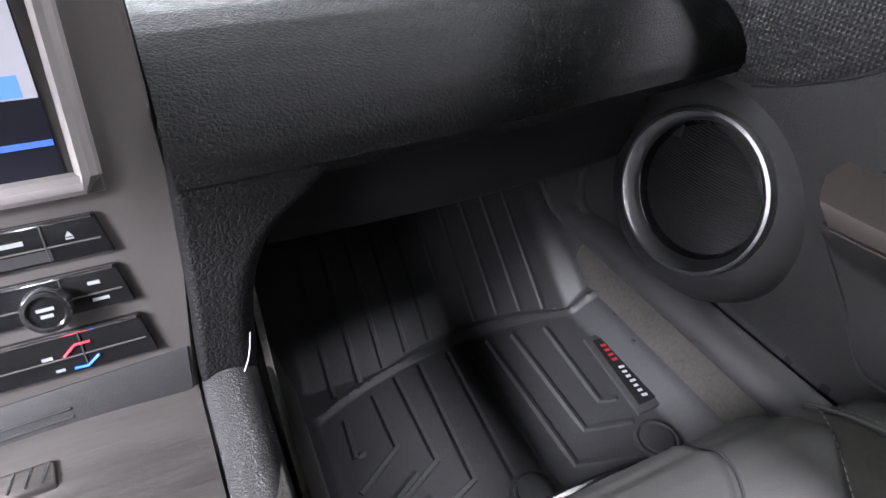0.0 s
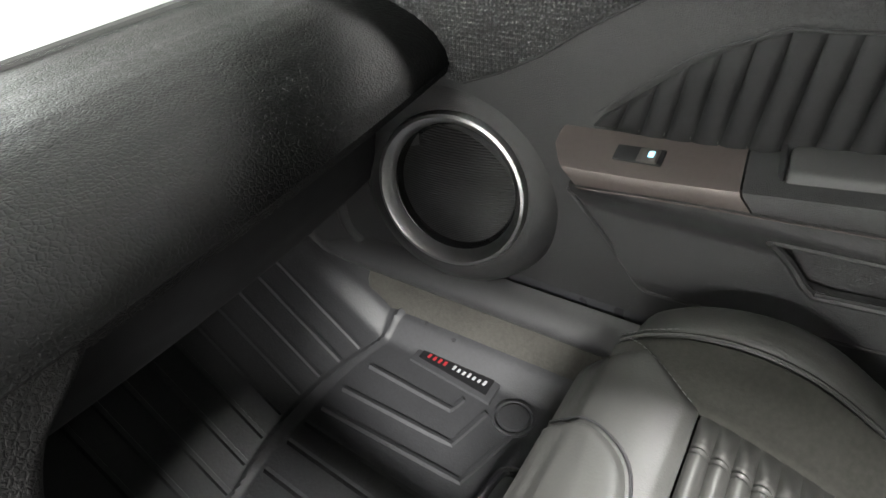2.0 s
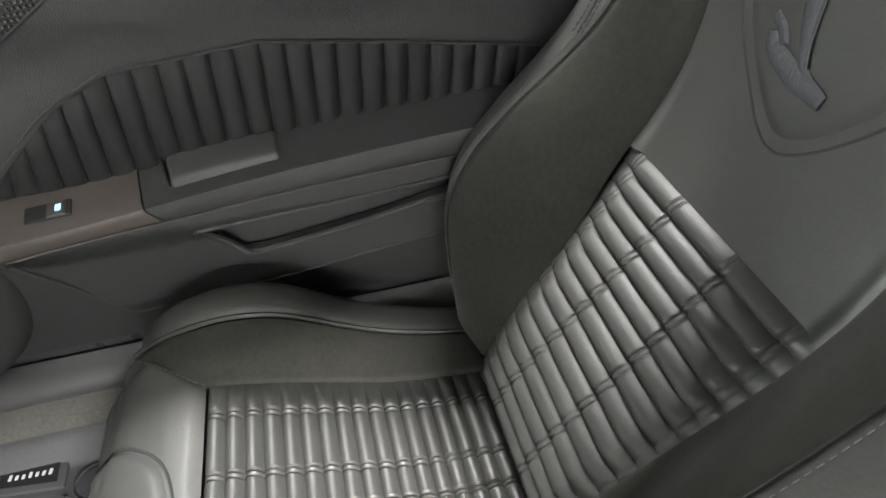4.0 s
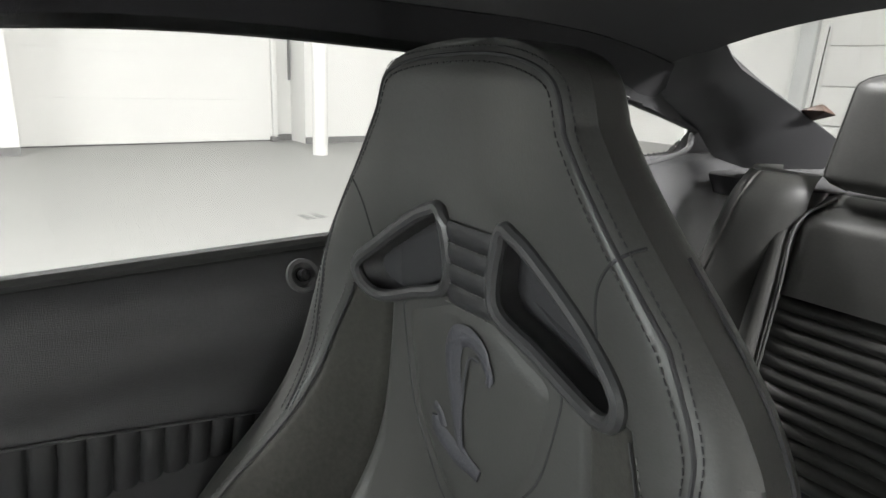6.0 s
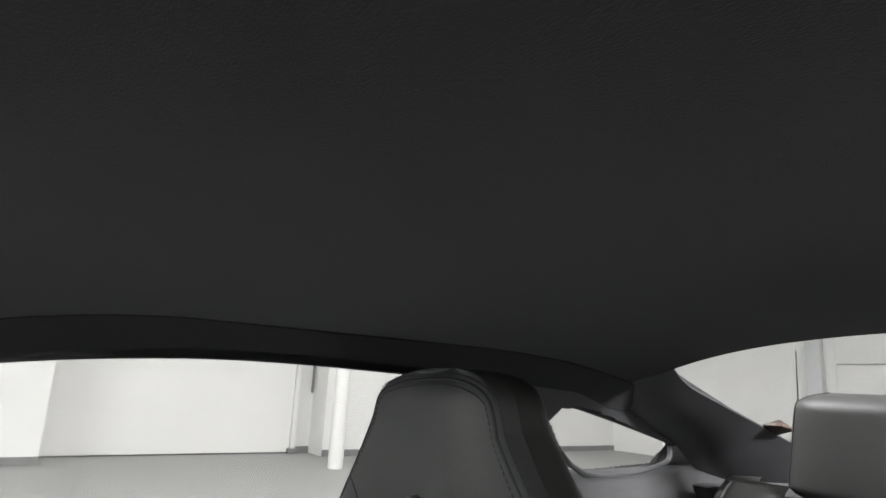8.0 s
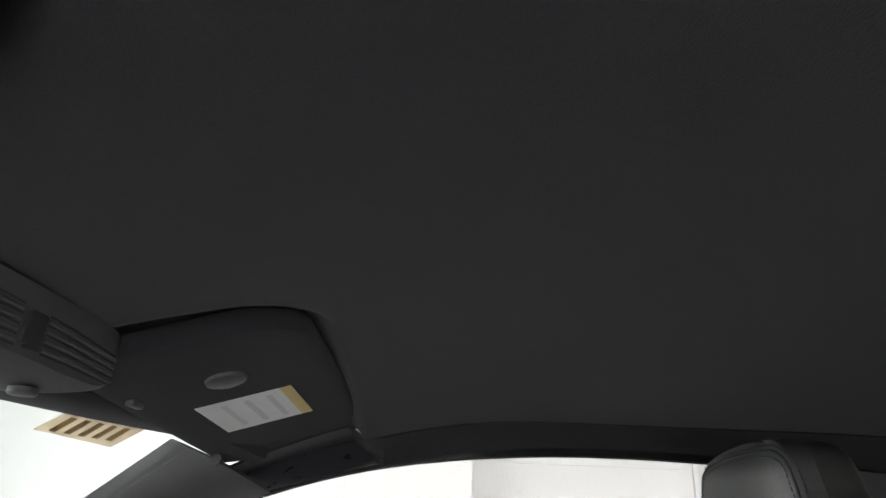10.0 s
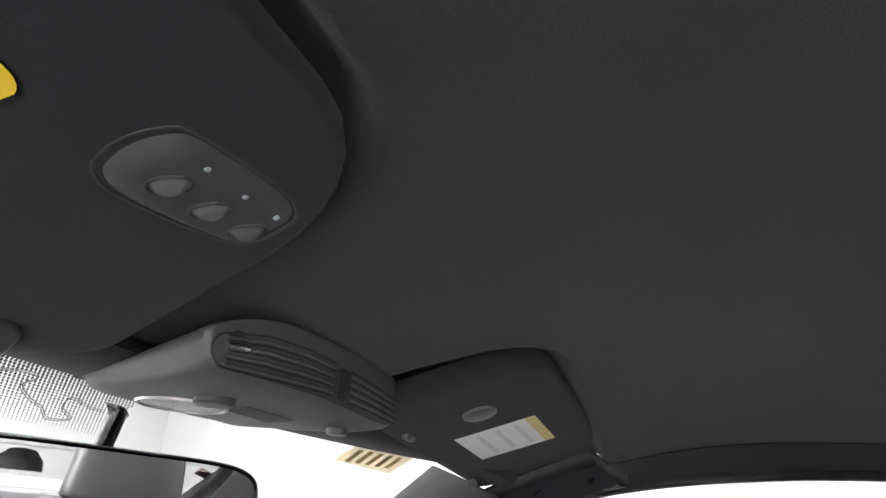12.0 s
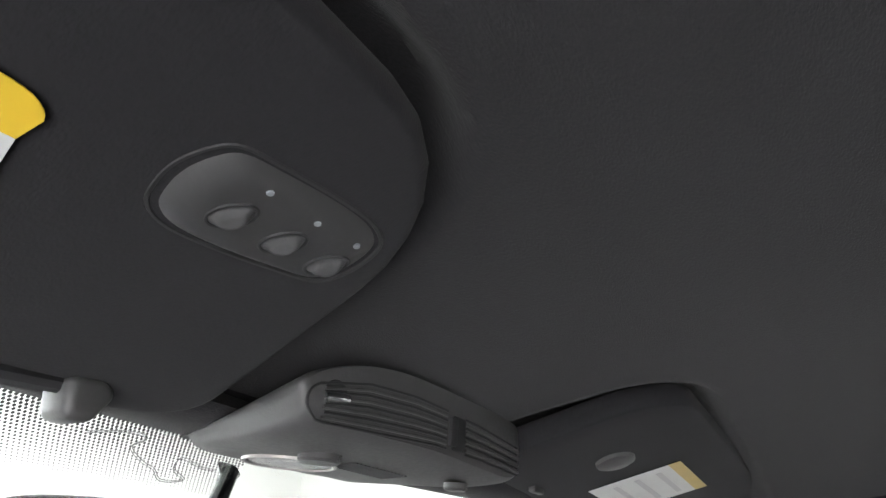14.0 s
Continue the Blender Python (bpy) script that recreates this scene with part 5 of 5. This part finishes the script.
for s in (1, -1):
    c = s * 0.255

    def rb(u, v, c=c):
        x = c - 0.185 + 0.37 * u
        z = 0.858 + 0.155 * v
        e = abs(2 * u - 1)
        return Vector((x, rear_y(z) + 0.03 - 0.05 * max(0, (e - 0.75) / 0.25) ** 2 - 0.09 * max(0, (v - 0.7) / 0.3) ** 2.5, z - 0.01 * max(0, (e - 0.7) / 0.3) ** 2))
    part("back_top", grid(rb, 40, 24), LEATHER, rear, "smooth leather upper back")
    for k in range(14):
        z0 = 0.853 - (k + 1) * 0.0235

        def rr(u, v, z0=z0, c=c):
            z = z0 + 0.0235 * v
            x = c - 0.165 + 0.33 * u
            return Vector((x, rear_y(z) + 0.014 + 0.010 * math.sin(v * math.pi) ** 0.7 * min(1, 8 * min(u, 1 - u) + 0.1), z))
        part("back_rib", grid(rr, 24, 8), LEATHER, rear)
    for t in (1, -1):
        def rs(u, v, c=c, t=t):
            z = 0.50 + 0.515 * v
            a = math.pi * u
            x = c + t * (0.155 + 0.055 * u)
            return Vector((x, rear_y(z) + 0.005 + 0.035 * math.sin(a) ** 0.8 - 0.05 * max(0, (v - 0.85) / 0.15) ** 2, z))
        part("back_bolster", grid(rs, 14, 40), LEATHER, rear, "leather side bolster")
    part("back_seam", tube(curve([(c + s * 0.155, rear_y(0.6) + 0.02, 0.60), (c + s * 0.158, rear_y(0.85) + 0.03, 0.85), (c + s * 0.162, rear_y(0.97) + 0.03, 0.97), (c + s * 0.13, rear_y(1.01) - 0.01, 1.012)], 8), 0.003, 6), LEATHER, rear)

    def hr(u, v, c=c):
        z = 1.030 + 0.178 * v
        a = 2 * math.pi * u
        w = (0.158 - 0.018 * v) * (1 - 0.35 * max(0, (v - 0.85) / 0.15) ** 3 - 0.25 * max(0, (0.12 - v) / 0.12) ** 2)
        d = 0.058 * (1 - 0.5 * max(0, (v - 0.8) / 0.2) ** 2.5 - 0.25 * max(0, (0.12 - v) / 0.12) ** 2)
        cx, sy = math.cos(a), math.sin(a)
        return Vector((c + w * abs(cx) ** 0.45 * (1 if cx > 0 else -1), -0.925 - 0.10 * (z - 1.03) + d * abs(sy) ** 0.6 * (1 if sy > 0 else -1), z))
    hb = grid(hr, 56, 30, wrap=True)
    bmesh.ops.holes_fill(hb, edges=[e for e in hb.edges if e.is_boundary])
    rh = part("headrest", hb, LEATHER, rear, "smooth black leather headrest")
    part("headrest_seam", tube([hr(0.07, v / 20) for v in range(21)], 0.0022, 6), LEATHER, rh)
    part("headrest_post", tube([(c - 0.06, -0.93, 0.98), (c - 0.06, -0.93, 1.04)], 0.006, 10), CHROME, rear, "chrome headrest post")
    part("headrest_post", tube([(c + 0.06, -0.93, 0.98), (c + 0.06, -0.93, 1.04)], 0.006, 10), CHROME, rear, "chrome headrest post")
part("bench_cushion", box(-0.5, 0.5, -0.86, -0.42, 0.32, 0.52, 0.04, 4), LEATHER, rear)
part("back_body", box(-0.5, 0.5, -0.97, -0.90, 0.35, 0.985, 0.02, 3), LEATHER, rear)
SIDE_OUT = [(0.45, 0.640), (0.817, 0.603), (0.959, 0.570), (1.01, 0.552), (1.05, 0.535)]
SIDE_RIDGE = [(0.45, 0.590), (0.834, 0.545), (0.95, 0.515), (1.004, 0.498), (1.05, 0.486)]
for s in (1, -1):
    def side(u, v, s=s):
        z = 0.45 + 0.597 * min(v / 0.88, 1)
        roll = max(0, (v - 0.80) / 0.20)
        xo, xr, xi = smooth_lerp(SIDE_OUT, z), smooth_lerp(SIDE_RIDGE, z), 0.412
        if u < 0.4:
            k = u / 0.4
            x, y = xo + (xr - xo) * k, -0.905 + 0.085 * math.sin(k * math.pi / 2)
        else:
            k = (u - 0.4) / 0.6
            x, y = xr + (xi - xr) * k, -0.820 - 0.004 * math.sin(k * math.pi) - 0.045 * k ** 3 - 0.0035 * max(0, 1 - k / 0.06)
        return Vector((s * x, y - 0.02 * (z - 0.5) - 0.15 * (1 - math.cos(roll * math.pi / 2)), z - 0.010 * roll * roll))
    part("side_bolster", grid(side, 40, 44), LEATHER, rear, "curved leather outer bolster")


# ---------- rubber floor mat ----------
fm = thing("floor_mat", (0.40, 0.75, 0.262), "black moulded rubber floor mat with raised ribs and rim", "floor mat")


def mat_z(x, y):
    z = 0.272 + (0.0 if y < 0.86 else 0.75 * (y - 0.86))
    rim = max(step(0.600, 0.640, x), step(0.175, 0.135, x)) * (1 - 0.7 * step(0.88, 1.0, y))
    return z + 0.035 * rim + 0.45 * max(0, x - 0.64) + 0.006 * max(0, 1 - abs(y - (0.872 - 0.8 * (x - 0.44) ** 2)) / 0.0075)


def tray(u, v):
    y = 0.40 + 0.67 * v
    x = 0.135 + (0.512 + 0.060 * step(0.56, 0.90, y)) * u
    return Vector((x, y, mat_z(x, y)))


part("tray", thick(grid(tray, 96, 240), 0.003), RUBBER, fm)


def mat_line(points, name="rib", r=0.0056):
    pts = []
    for a, b in zip(points, points[1:]):
        n = max(2, int((Vector(b) - Vector(a)).length / 0.02))
        pts += [Vector(a).lerp(Vector(b), i / n) for i in range(n)]
    pts.append(Vector(points[-1]))
    part(name, tube([(p.x, p.y, mat_z(p.x, p.y) + 0.0014) for p in pts], r, 6), RUBBER, fm)


for k in range(10):
    x = 0.205 + 0.040 * k
    mat_line([(x, 0.882 - 0.8 * (x - 0.44) ** 2), (x + 0.006, 1.045)])
for run in ([(0.205, 0.798), (0.199, 0.739), (0.212, 0.743)],
            [(0.254, 0.822), (0.252, 0.732), (0.189, 0.691)],
            [(0.294, 0.838), (0.290, 0.694), (0.222, 0.657)],
            [(0.335, 0.846), (0.320, 0.651), (0.262, 0.628)],
            [(0.383, 0.850), (0.366, 0.625)],
            [(0.418, 0.850), (0.404, 0.585)],
            [(0.450, 0.847), (0.447, 0.616), (0.569, 0.584)],
            [(0.492, 0.843), (0.489, 0.654), (0.556, 0.638)],
            [(0.547, 0.835), (0.537, 0.684), (0.561, 0.678)],
            [(0.150 + 0.05, 0.655), (0.26, 0.690)],
            [(0.195, 0.610), (0.262, 0.655)]):
    mat_line(run)
bad = part("badge_frame", slab([(x, y, 0.275) for x, y in ((0.570, 0.641), (0.622, 0.642), (0.625, 0.788), (0.586, 0.788))], (0, 0, 0.0055), 0.003), RUBBER, fm)
part("badge_plate", slab([(x, y, 0.2805) for x, y in ((0.580, 0.652), (0.612, 0.653), (0.614, 0.777), (0.595, 0.777))], (0, 0, 0.0015)), GLOSS, bad, "gloss black badge plate", smooth=False)


def badge_bar(t0, t1, w0, w1, material):
    a, b = Vector((0.596, 0.652, 0.2821)), Vector((0.6045, 0.777, 0.2821))
    d = (b - a)
    n = Vector((d.y, -d.x, 0)).normalized()
    part("badge_bar", slab([a + d * t0 + n * w0, a + d * t1 + n * w0, a + d * t1 + n * w1, a + d * t0 + n * w1], (0, 0, 0.0005)), material, bad, smooth=False)


for k in range(7):
    badge_bar(0.07 + k * 0.072, 0.07 + k * 0.072 + 0.034, -0.0035, 0.0035 if k % 3 else 0.0055, WHITE)
for k in range(4):
    badge_bar(0.63 + k * 0.078, 0.63 + k * 0.078 + 0.038, -0.004, 0.0045, RED)
for cx, cy in ((0.566, 0.600), (0.378, 0.605)):
    cl = part("clip_post", lathe([(0.030, 0.0), (0.030, 0.007), (0.0265, 0.008), (0.025, 0.004), (0.0225, 0.004), (0.021, 0.009), (0.010, 0.0105), (0.0, 0.0105)], (cx, cy, 0.273), (0, 0, 1), 32), RUBBER, fm, "round rubber retaining post")
for px_, py_ in ((0.632, 0.735), (0.640, 0.79)):
    part("rim_pin", lathe([(0.004, 0), (0.004, 0.004), (0, 0.005)], (px_, py_, mat_z(px_, py_)), (0, 0, 1), 10), DARK, fm)


# ---------- sun visors ----------
def visor_at(q, u, v):
    """A point on the visor's lower face: u from inboard to outboard, v from rear to front."""
    ir, orr, of, inf = (Vector(p) for p in q)
    return ir.lerp(orr, u).lerp(inf.lerp(of, u), v)


def visor(q, label):
    v0 = thing("sun_visor", visor_at(q, 0.5, 0.5), label, "sun visor", group="sun visors")
    ir, orr, of, inf = (Vector(p) for p in q)
    n = (orr - ir).cross(inf - ir)
    n = n if n.z < 0 else -n
    n.normalize()
    # rounded outline, its corners cut to an arc
    ol = []
    for cu, cv, a0 in ((0.115, 0.33, 180), (0.93, 0.16, 270), (0.95, 0.86, 0), (0.07, 0.86, 90)):
        for k in range(7):
            a = radians(a0 + k * 15)
            ru, rv = min(cu, 1 - cu), min(cv, 1 - cv)
            ol.append((cu + ru * math.cos(a), cv + rv * math.sin(a)))
    mid = (0.5, 0.5)

    def face(u, w):
        pu, pv = ol[int(round(u * len(ol))) % len(ol)]
        if w < 0.5:
            k = w / 0.5
            a = k * math.pi
            e = 1 + 0.03 * math.sin(a)
            d = 0.011 * -math.cos(a)
            qu, qv = mid[0] + (pu - mid[0]) * e, mid[1] + (pv - mid[1]) * e
            return visor_at(q, qu, qv) - n * 0.011 + n * d
        k = (w - 0.5) / 0.5
        qu, qv = mid[0] + (pu - mid[0]) * (1 - k), mid[1] + (pv - mid[1]) * (1 - k)
        return visor_at(q, qu, qv) + n * 0.002 * k
    part("visor_body", grid(face, len(ol), 20, wrap=True), VISOR, v0)
    return v0, n


QP = [(0.176, 0.334, 1.2635), (0.645, 0.322, 1.235), (0.625, 0.520, 1.171), (0.168, 0.517, 1.207)]
QD = [(-0.168, 0.338, 1.254), (-0.700, 0.338, 1.229), (-0.670, 0.560, 1.168), (-0.115, 0.560, 1.191)]


def label_on(v0, q, n, u0, u1, w0, w1, material, name, lift, label=""):
    return part(name, slab([visor_at(q, u, w) + n * (0.0005 + lift) for u, w in ((u0, w0), (u1, w0), (u1, w1), (u0, w1))], n * 0.0005), material, v0, label, smooth=False)


vp, n = visor(QP, "dark cloth passenger sun visor folded up, with a white label")
label_on(vp, QP, n, 0.350, 0.612, 0.30, 0.745, PAPER, "warning_label", 0.002, "white printed label")
label_on(vp, QP, n, 0.350, 0.612, 0.235, 0.30, PALEYELLOW, "label_header", 0.002, "faded yellow label strip")
for k in range(3):
    label_on(vp, QP, n, 0.380, 0.575, 0.36 + k * 0.12, 0.39 + k * 0.12, PRINT, "label_bar", 0.0028)
c = visor_at(QP, 0.216, 0.484)
part("vanity_lens", lathe([(0.020, 0.0), (0.019, 0.004), (0.014, 0.006), (0.0, 0.007)], c, n, 24), CONSOLE, vp, "round grey lens")
cl = visor_at(QP, 0.231, 0.93)
part("visor_clip", hull([cl + Vector((dx, dy, dz)) for dx in (-0.012, 0.012) for dy in (-0.004, 0.004) for dz in (-0.005, 0.004)], 0.002), CONSOLE, vp, "small grey visor clip")
cl = visor_at(QP, 0.93, 0.95)
part("visor_pivot", tube([cl + Vector((-0.05, 0.0, -0.004)), cl + Vector((0.0, 0.01, -0.010)), cl + Vector((0.03, 0.03, -0.02))], 0.007, 8), PLASTIC, vp)

vd, n = visor(QD, "dark cloth driver sun visor with built-in garage opener buttons")
label_on(vd, QD, n, 0.262, 0.48, 0.352, 0.75, PAPER, "warning_label", 0.002, "white printed label")
arc = [(0.276 - 0.020 * math.cos(radians(a)), 0.305 - 0.032 * math.sin(radians(a))) for a in range(0, 91, 15)]
part("label_header", slab([visor_at(QD, u, w) + n * 0.0025 for u, w in [(0.262, 0.352)] + arc + [(0.48, 0.262), (0.48, 0.352)]], n * 0.0005), YELLOW, vd, "bright yellow label header", smooth=False)
label_on(vd, QD, n, 0.288, 0.300, 0.292, 0.328, BLACKPRINT, "header_bar", 0.0028)
label_on(vd, QD, n, 0.310, 0.43, 0.292, 0.328, BLACKPRINT, "header_bar", 0.0028)
for k in range(4):
    label_on(vd, QD, n, 0.275, 0.455, 0.42 + k * 0.07, 0.445 + k * 0.07, PRINT, "label_bar", 0.0028)


def plane_pt(x, y, q=QD):
    """The point of the driver visor's face above (x, y)."""
    a, b, c = Vector(q[0]), Vector(q[1]), Vector(q[3])
    m = (b - a).cross(c - a)
    return Vector((x, y, a.z - (m.x * (x - a.x) + m.y * (y - a.y)) / m.z))


oc = [(-0.249, 0.418), (-0.254, 0.408), (-0.2555, 0.396), (-0.252, 0.384), (-0.246, 0.3785), (-0.232, 0.3765), (-0.208, 0.3745), (-0.190, 0.3745), (-0.178, 0.377), (-0.1695, 0.383), (-0.1655, 0.395), (-0.166, 0.408), (-0.172, 0.4155), (-0.188, 0.419), (-0.212, 0.4225), (-0.236, 0.4235)]
ocl = curve([plane_pt(x, y) for x, y in oc], 4, True)
om = plane_pt(-0.211, 0.399)


def opener_fn(u, v):
    p = ocl[int(round(u * len(ocl))) % len(ocl)]
    return om + (p - om) * (1 - v) + n * (-0.002 + 0.0065 * math.sin(min(v / 0.34, 1) * math.pi / 2))


VU = (plane_pt(-0.1825, 0.3995) - plane_pt(-0.2305, 0.4005)).normalized()
VU = (VU * 0.5 + n.cross(VU) * 0.866).normalized()
VW = n.cross(VU).normalized()
op = part("opener_panel", grid(opener_fn, len(ocl), 28, wrap=True), OPENER, vd, "grey plastic opener panel")
part("opener_groove", tube(ocl, 0.0012, 6, True), DARK, op)
for bx, by in ((-0.2290, 0.4015), (-0.2050, 0.4010), (-0.1815, 0.4005)):
    wing = []
    for k in range(33):
        a = k / 32 * math.pi * 2
        wing.append(plane_pt(bx, by) + VU * (0.0088 * math.cos(a)) + VW * (0.0056 * math.sin(a)))
    mid_b = plane_pt(bx, by)

    def dish(u, v, wing=wing, mid_b=mid_b):
        p = mid_b + (wing[int(round(u * 32)) % 32] - mid_b) * (1 - v)
        side = (p - mid_b).dot(VW) / 0.0056
        return p + n * (0.0046 + 0.0042 * step(0, 0.5, v) * (1 - side) * 0.6 * step(1, 0.1, side))
    part("opener_button", grid(dish, 32, 10, wrap=True), PLASTIC, op, "ridged oval grey button")
    part("button_groove", tube([p + n * 0.0046 for p in wing[:-1]], 0.0008, 6, True), DARK, op)
for bx, by in ((-0.2285, 0.3850), (-0.2045, 0.3855), (-0.1825, 0.3850)):
    part("indicator", lathe([(0.0015, 0.0040), (0.0013, 0.0050), (0, 0.0052)], plane_pt(bx, by), n, 10), LEDM, op, "pale indicator lens")
cl = Vector((-0.182, 0.541, 1.187))
part("visor_clip", hull([cl + Vector((dx, dy, dz)) for dx, dz in ((-0.014, 0.008), (0.004, 0.010), (0.013, 0.004), (0.004, -0.012), (-0.010, -0.012)) for dy in (-0.006, 0.020)], 0.005, 4), CONSOLE, vd, "grey plastic visor clip")
part("clip_rod", tube([cl + Vector((-0.01, 0.004, 0.004)), cl + Vector((-0.16, 0.0, -0.006))], 0.0045, 8), DARK, vd)

# ---------- overhead console ----------
oh = thing("overhead_console", (0.03, 0.53, 1.25), "grey plastic overhead console with map lights and a ribbed panel", "overhead console")


def case_fn(u, v):
    y = (0.4745, 0.476, 0.479, 0.484, 0.494, 0.508, 0.53, 0.56, 0.585, 0.600, 0.606)[int(round(v * 10))]
    f = (y - 0.4745) / 0.1315
    xl, xr = -0.105 + 0.028 * f, 0.169 - 0.052 * f
    zb = lerp([(0.4745, 1.193), (0.479, 1.191), (0.484, 1.189), (0.494, 1.187), (0.508, 1.185), (0.53, 1.184), (0.60, 1.184), (0.606, 1.188)], y)
    up = 1 - f
    ring = [(xl, 1.190 + 0.025 * up), (xl + 0.002, zb + 0.009 - 0.003 * f), (xl + 0.013, zb + 0.001), (xl + 0.05, zb), (0.03, zb + 0.003 * up), (xr - 0.06, zb + 0.001), (xr - 0.018, zb + 0.002), (xr - 0.002, zb + 0.012),
            (xr, 1.198 + 0.036 * up), (xr - 0.02, 1.205 + 0.038 * up), (0.055, 1.205 + 0.038 * up), (-0.02, 1.203 + 0.037 * up), (xl + 0.035, 1.196 + 0.034 * up)]
    loop = curve([(a, 0, b) for a, b in ring], 5, True)
    p = loop[int(round(u * len(loop))) % len(loop)]
    k = (0.965, 0.985, 1.0)[int(round(v * 10))] if v < 0.25 else 1.0
    return Vector((0.03 + (p.x - 0.03) * k, y, 1.212 + (p.z - 1.212) * k))


case = grid(case_fn, 65, 10, wrap=True)
bmesh.ops.holes_fill(case, edges=[e for e in case.edges if e.is_boundary])
part("case", case, CONSOLE, oh)
TOP = [(-0.103, 1.2095), (-0.096, 1.2115), (-0.05, 1.2225), (0.0, 1.2270), (0.05, 1.2270), (0.10, 1.2255), (0.160, 1.2215)]
LOWER = [(-0.103, 1.1925), (-0.090, 1.1915), (-0.048, 1.1945), (0.03, 1.2005), (0.10, 1.2010), (0.160, 1.1990)]


def panel_line(k, x0, x1):
    xs = [x0 + (x1 - x0) * i / 24 for i in range(25)]
    return [(x, 0.4742, lerp(LOWER, x) + (lerp(TOP, x) - lerp(LOWER, x)) * k) for x in xs]


for k in (0.0, 0.25, 0.5, 0.75, 1.0):
    part("panel_groove", tube(panel_line(k, -0.095 if k in (0, 1) else -0.088, 0.042), 0.0008, 6), DARK, oh)
    part("panel_groove", tube(panel_line(k, 0.070, 0.161), 0.0008, 6), DARK, oh)
for k in (0.12, 0.37, 0.62, 0.87):
    part("panel_slat", tube(panel_line(k, -0.090, 0.042), 0.0010, 6), CONSOLE, oh)
    part("panel_slat", tube(panel_line(k, 0.070, 0.163), 0.0013, 6), CONSOLE, oh)
part("panel_groove", tube(curve([panel_line(1.0, -0.095, 0)[0], (-0.1015, 0.4742, 1.2065), (-0.1025, 0.4742, 1.1985), panel_line(0.0, -0.095, 0)[0]], 6), 0.0008, 6), DARK, oh)
NV = Vector((0, -1, -0.12)).normalized()
part("lock_well", disc((-0.080, 0.4768, 1.2060), NV, 0.0115, 0.004, 24, 0.001), DARK, oh)
part("lock_key", tube([(-0.0895, 0.4735, 1.2050), (-0.0870, 0.4722, 1.2056), (-0.0740, 0.4722, 1.2080), (-0.0715, 0.4735, 1.2085)], 0.0030, 12), CHROME, oh, "small chrome catch bar")
part("slide_well", box(0.050, 0.068, 0.4725, 0.4765, 1.201, 1.226, 0.002, 2), DARK, oh)
part("slide_tab", box(0.0455, 0.0555, 0.4718, 0.4765, 1.203, 1.224, 0.002, 2), DARK, oh)
part("map_light", lathe([(0.0310, 0.0), (0.0300, 0.0008), (0.025, 0.0013), (0.0, 0.0016)], (-0.014, 0.568, 1.1842), (0, 0, -1), 36), LENS, oh, "clear map light lens")
part("lens_rim", lathe([(0.0335, 0.0), (0.0330, 0.0018), (0.0310, 0.0018), (0.0308, 0.0)], (-0.014, 0.568, 1.1842), (0, 0, -1), 36), CONSOLE_LIP, oh)
for kx, ky, kr in ((-0.032, 0.524, 1.2), (0.106, 0.502, 0.8)):
    part("map_switch", lathe([(0.0120 * kr, 0.0), (0.0120 * kr, 0.0040), (0.0105 * kr, 0.0056), (0.0, 0.0060)], (kx, ky, 1.1855), (0, 0, -1), 28), PLASTIC, oh, "round grey push switch")
for k in range(14):
    part("microphone_slot", tube([(-0.004 + 0.0045 * k, 0.515, 1.1840), (0.004 + 0.0045 * k, 0.545, 1.1838)], 0.0006, 6), DARK, oh)

# ---------- rear-view mirror ----------
mir = thing("rear_view_mirror", (-0.05, 0.60, 1.10), "black framed rear-view mirror on a slim stem", "mirror")
MC = Vector((-0.052, 0.585, 1.112))
mm = look(MC, MC + Vector((0.30, 1.0, 0.03)))


def mirror_fn(u, v):
    a = 2 * math.pi * u
    cx, sz = math.cos(a), math.sin(a)
    w, h = 0.128, 0.036
    prof = [(0.97, 0.002), (1.0, 0.0), (1.03, -0.004), (1.03, -0.012), (0.9, -0.026), (0.5, -0.034), (0.0, -0.035)]
    s, d = prof[int(round(v * 6))]
    return mm @ Vector((w * s * abs(cx) ** 0.35 * (1 if cx > 0 else -1), h * s * abs(sz) ** 0.45 * (1 if sz > 0 else -1), d))


part("mirror_frame", grid(mirror_fn, 64, 6, wrap=True), GLOSS, mir, "black plastic mirror frame")
gl = []
for k in range(48):
    a = 2 * math.pi * k / 48
    cx, sz = math.cos(a), math.sin(a)
    gl.append(mm @ Vector((0.1245 * abs(cx) ** 0.35 * (1 if cx > 0 else -1), 0.0335 * abs(sz) ** 0.45 * (1 if sz > 0 else -1), 0.0)))
part("mirror_glass", slab(gl, mm.to_3x3() @ Vector((0, 0, 0.0012))), MIRROR, mir, "silvered mirror glass", smooth=False)
part("housing_bulge", lathe([(0.020, 0.0), (0.0195, 0.006), (0.016, 0.012), (0.009, 0.0155), (0.0, 0.0165)], (-0.100, 0.612, 1.1285), (0, 0, 1), 24), PLASTIC, mir)
part("stem", tube([mm @ Vector((0, 0.01, -0.03)), (-0.026, 0.622, 1.150), (-0.002, 0.641, 1.180)], 0.0068, 10), GLOSS, mir)
part("stem_foot", hull([(-0.012, 0.641, 1.176), (0.008, 0.641, 1.176), (-0.012, 0.650, 1.188), (0.008, 0.650, 1.188), (-0.009, 0.636, 1.180), (0.005, 0.636, 1.180)], 0.002), GLOSS, mir)
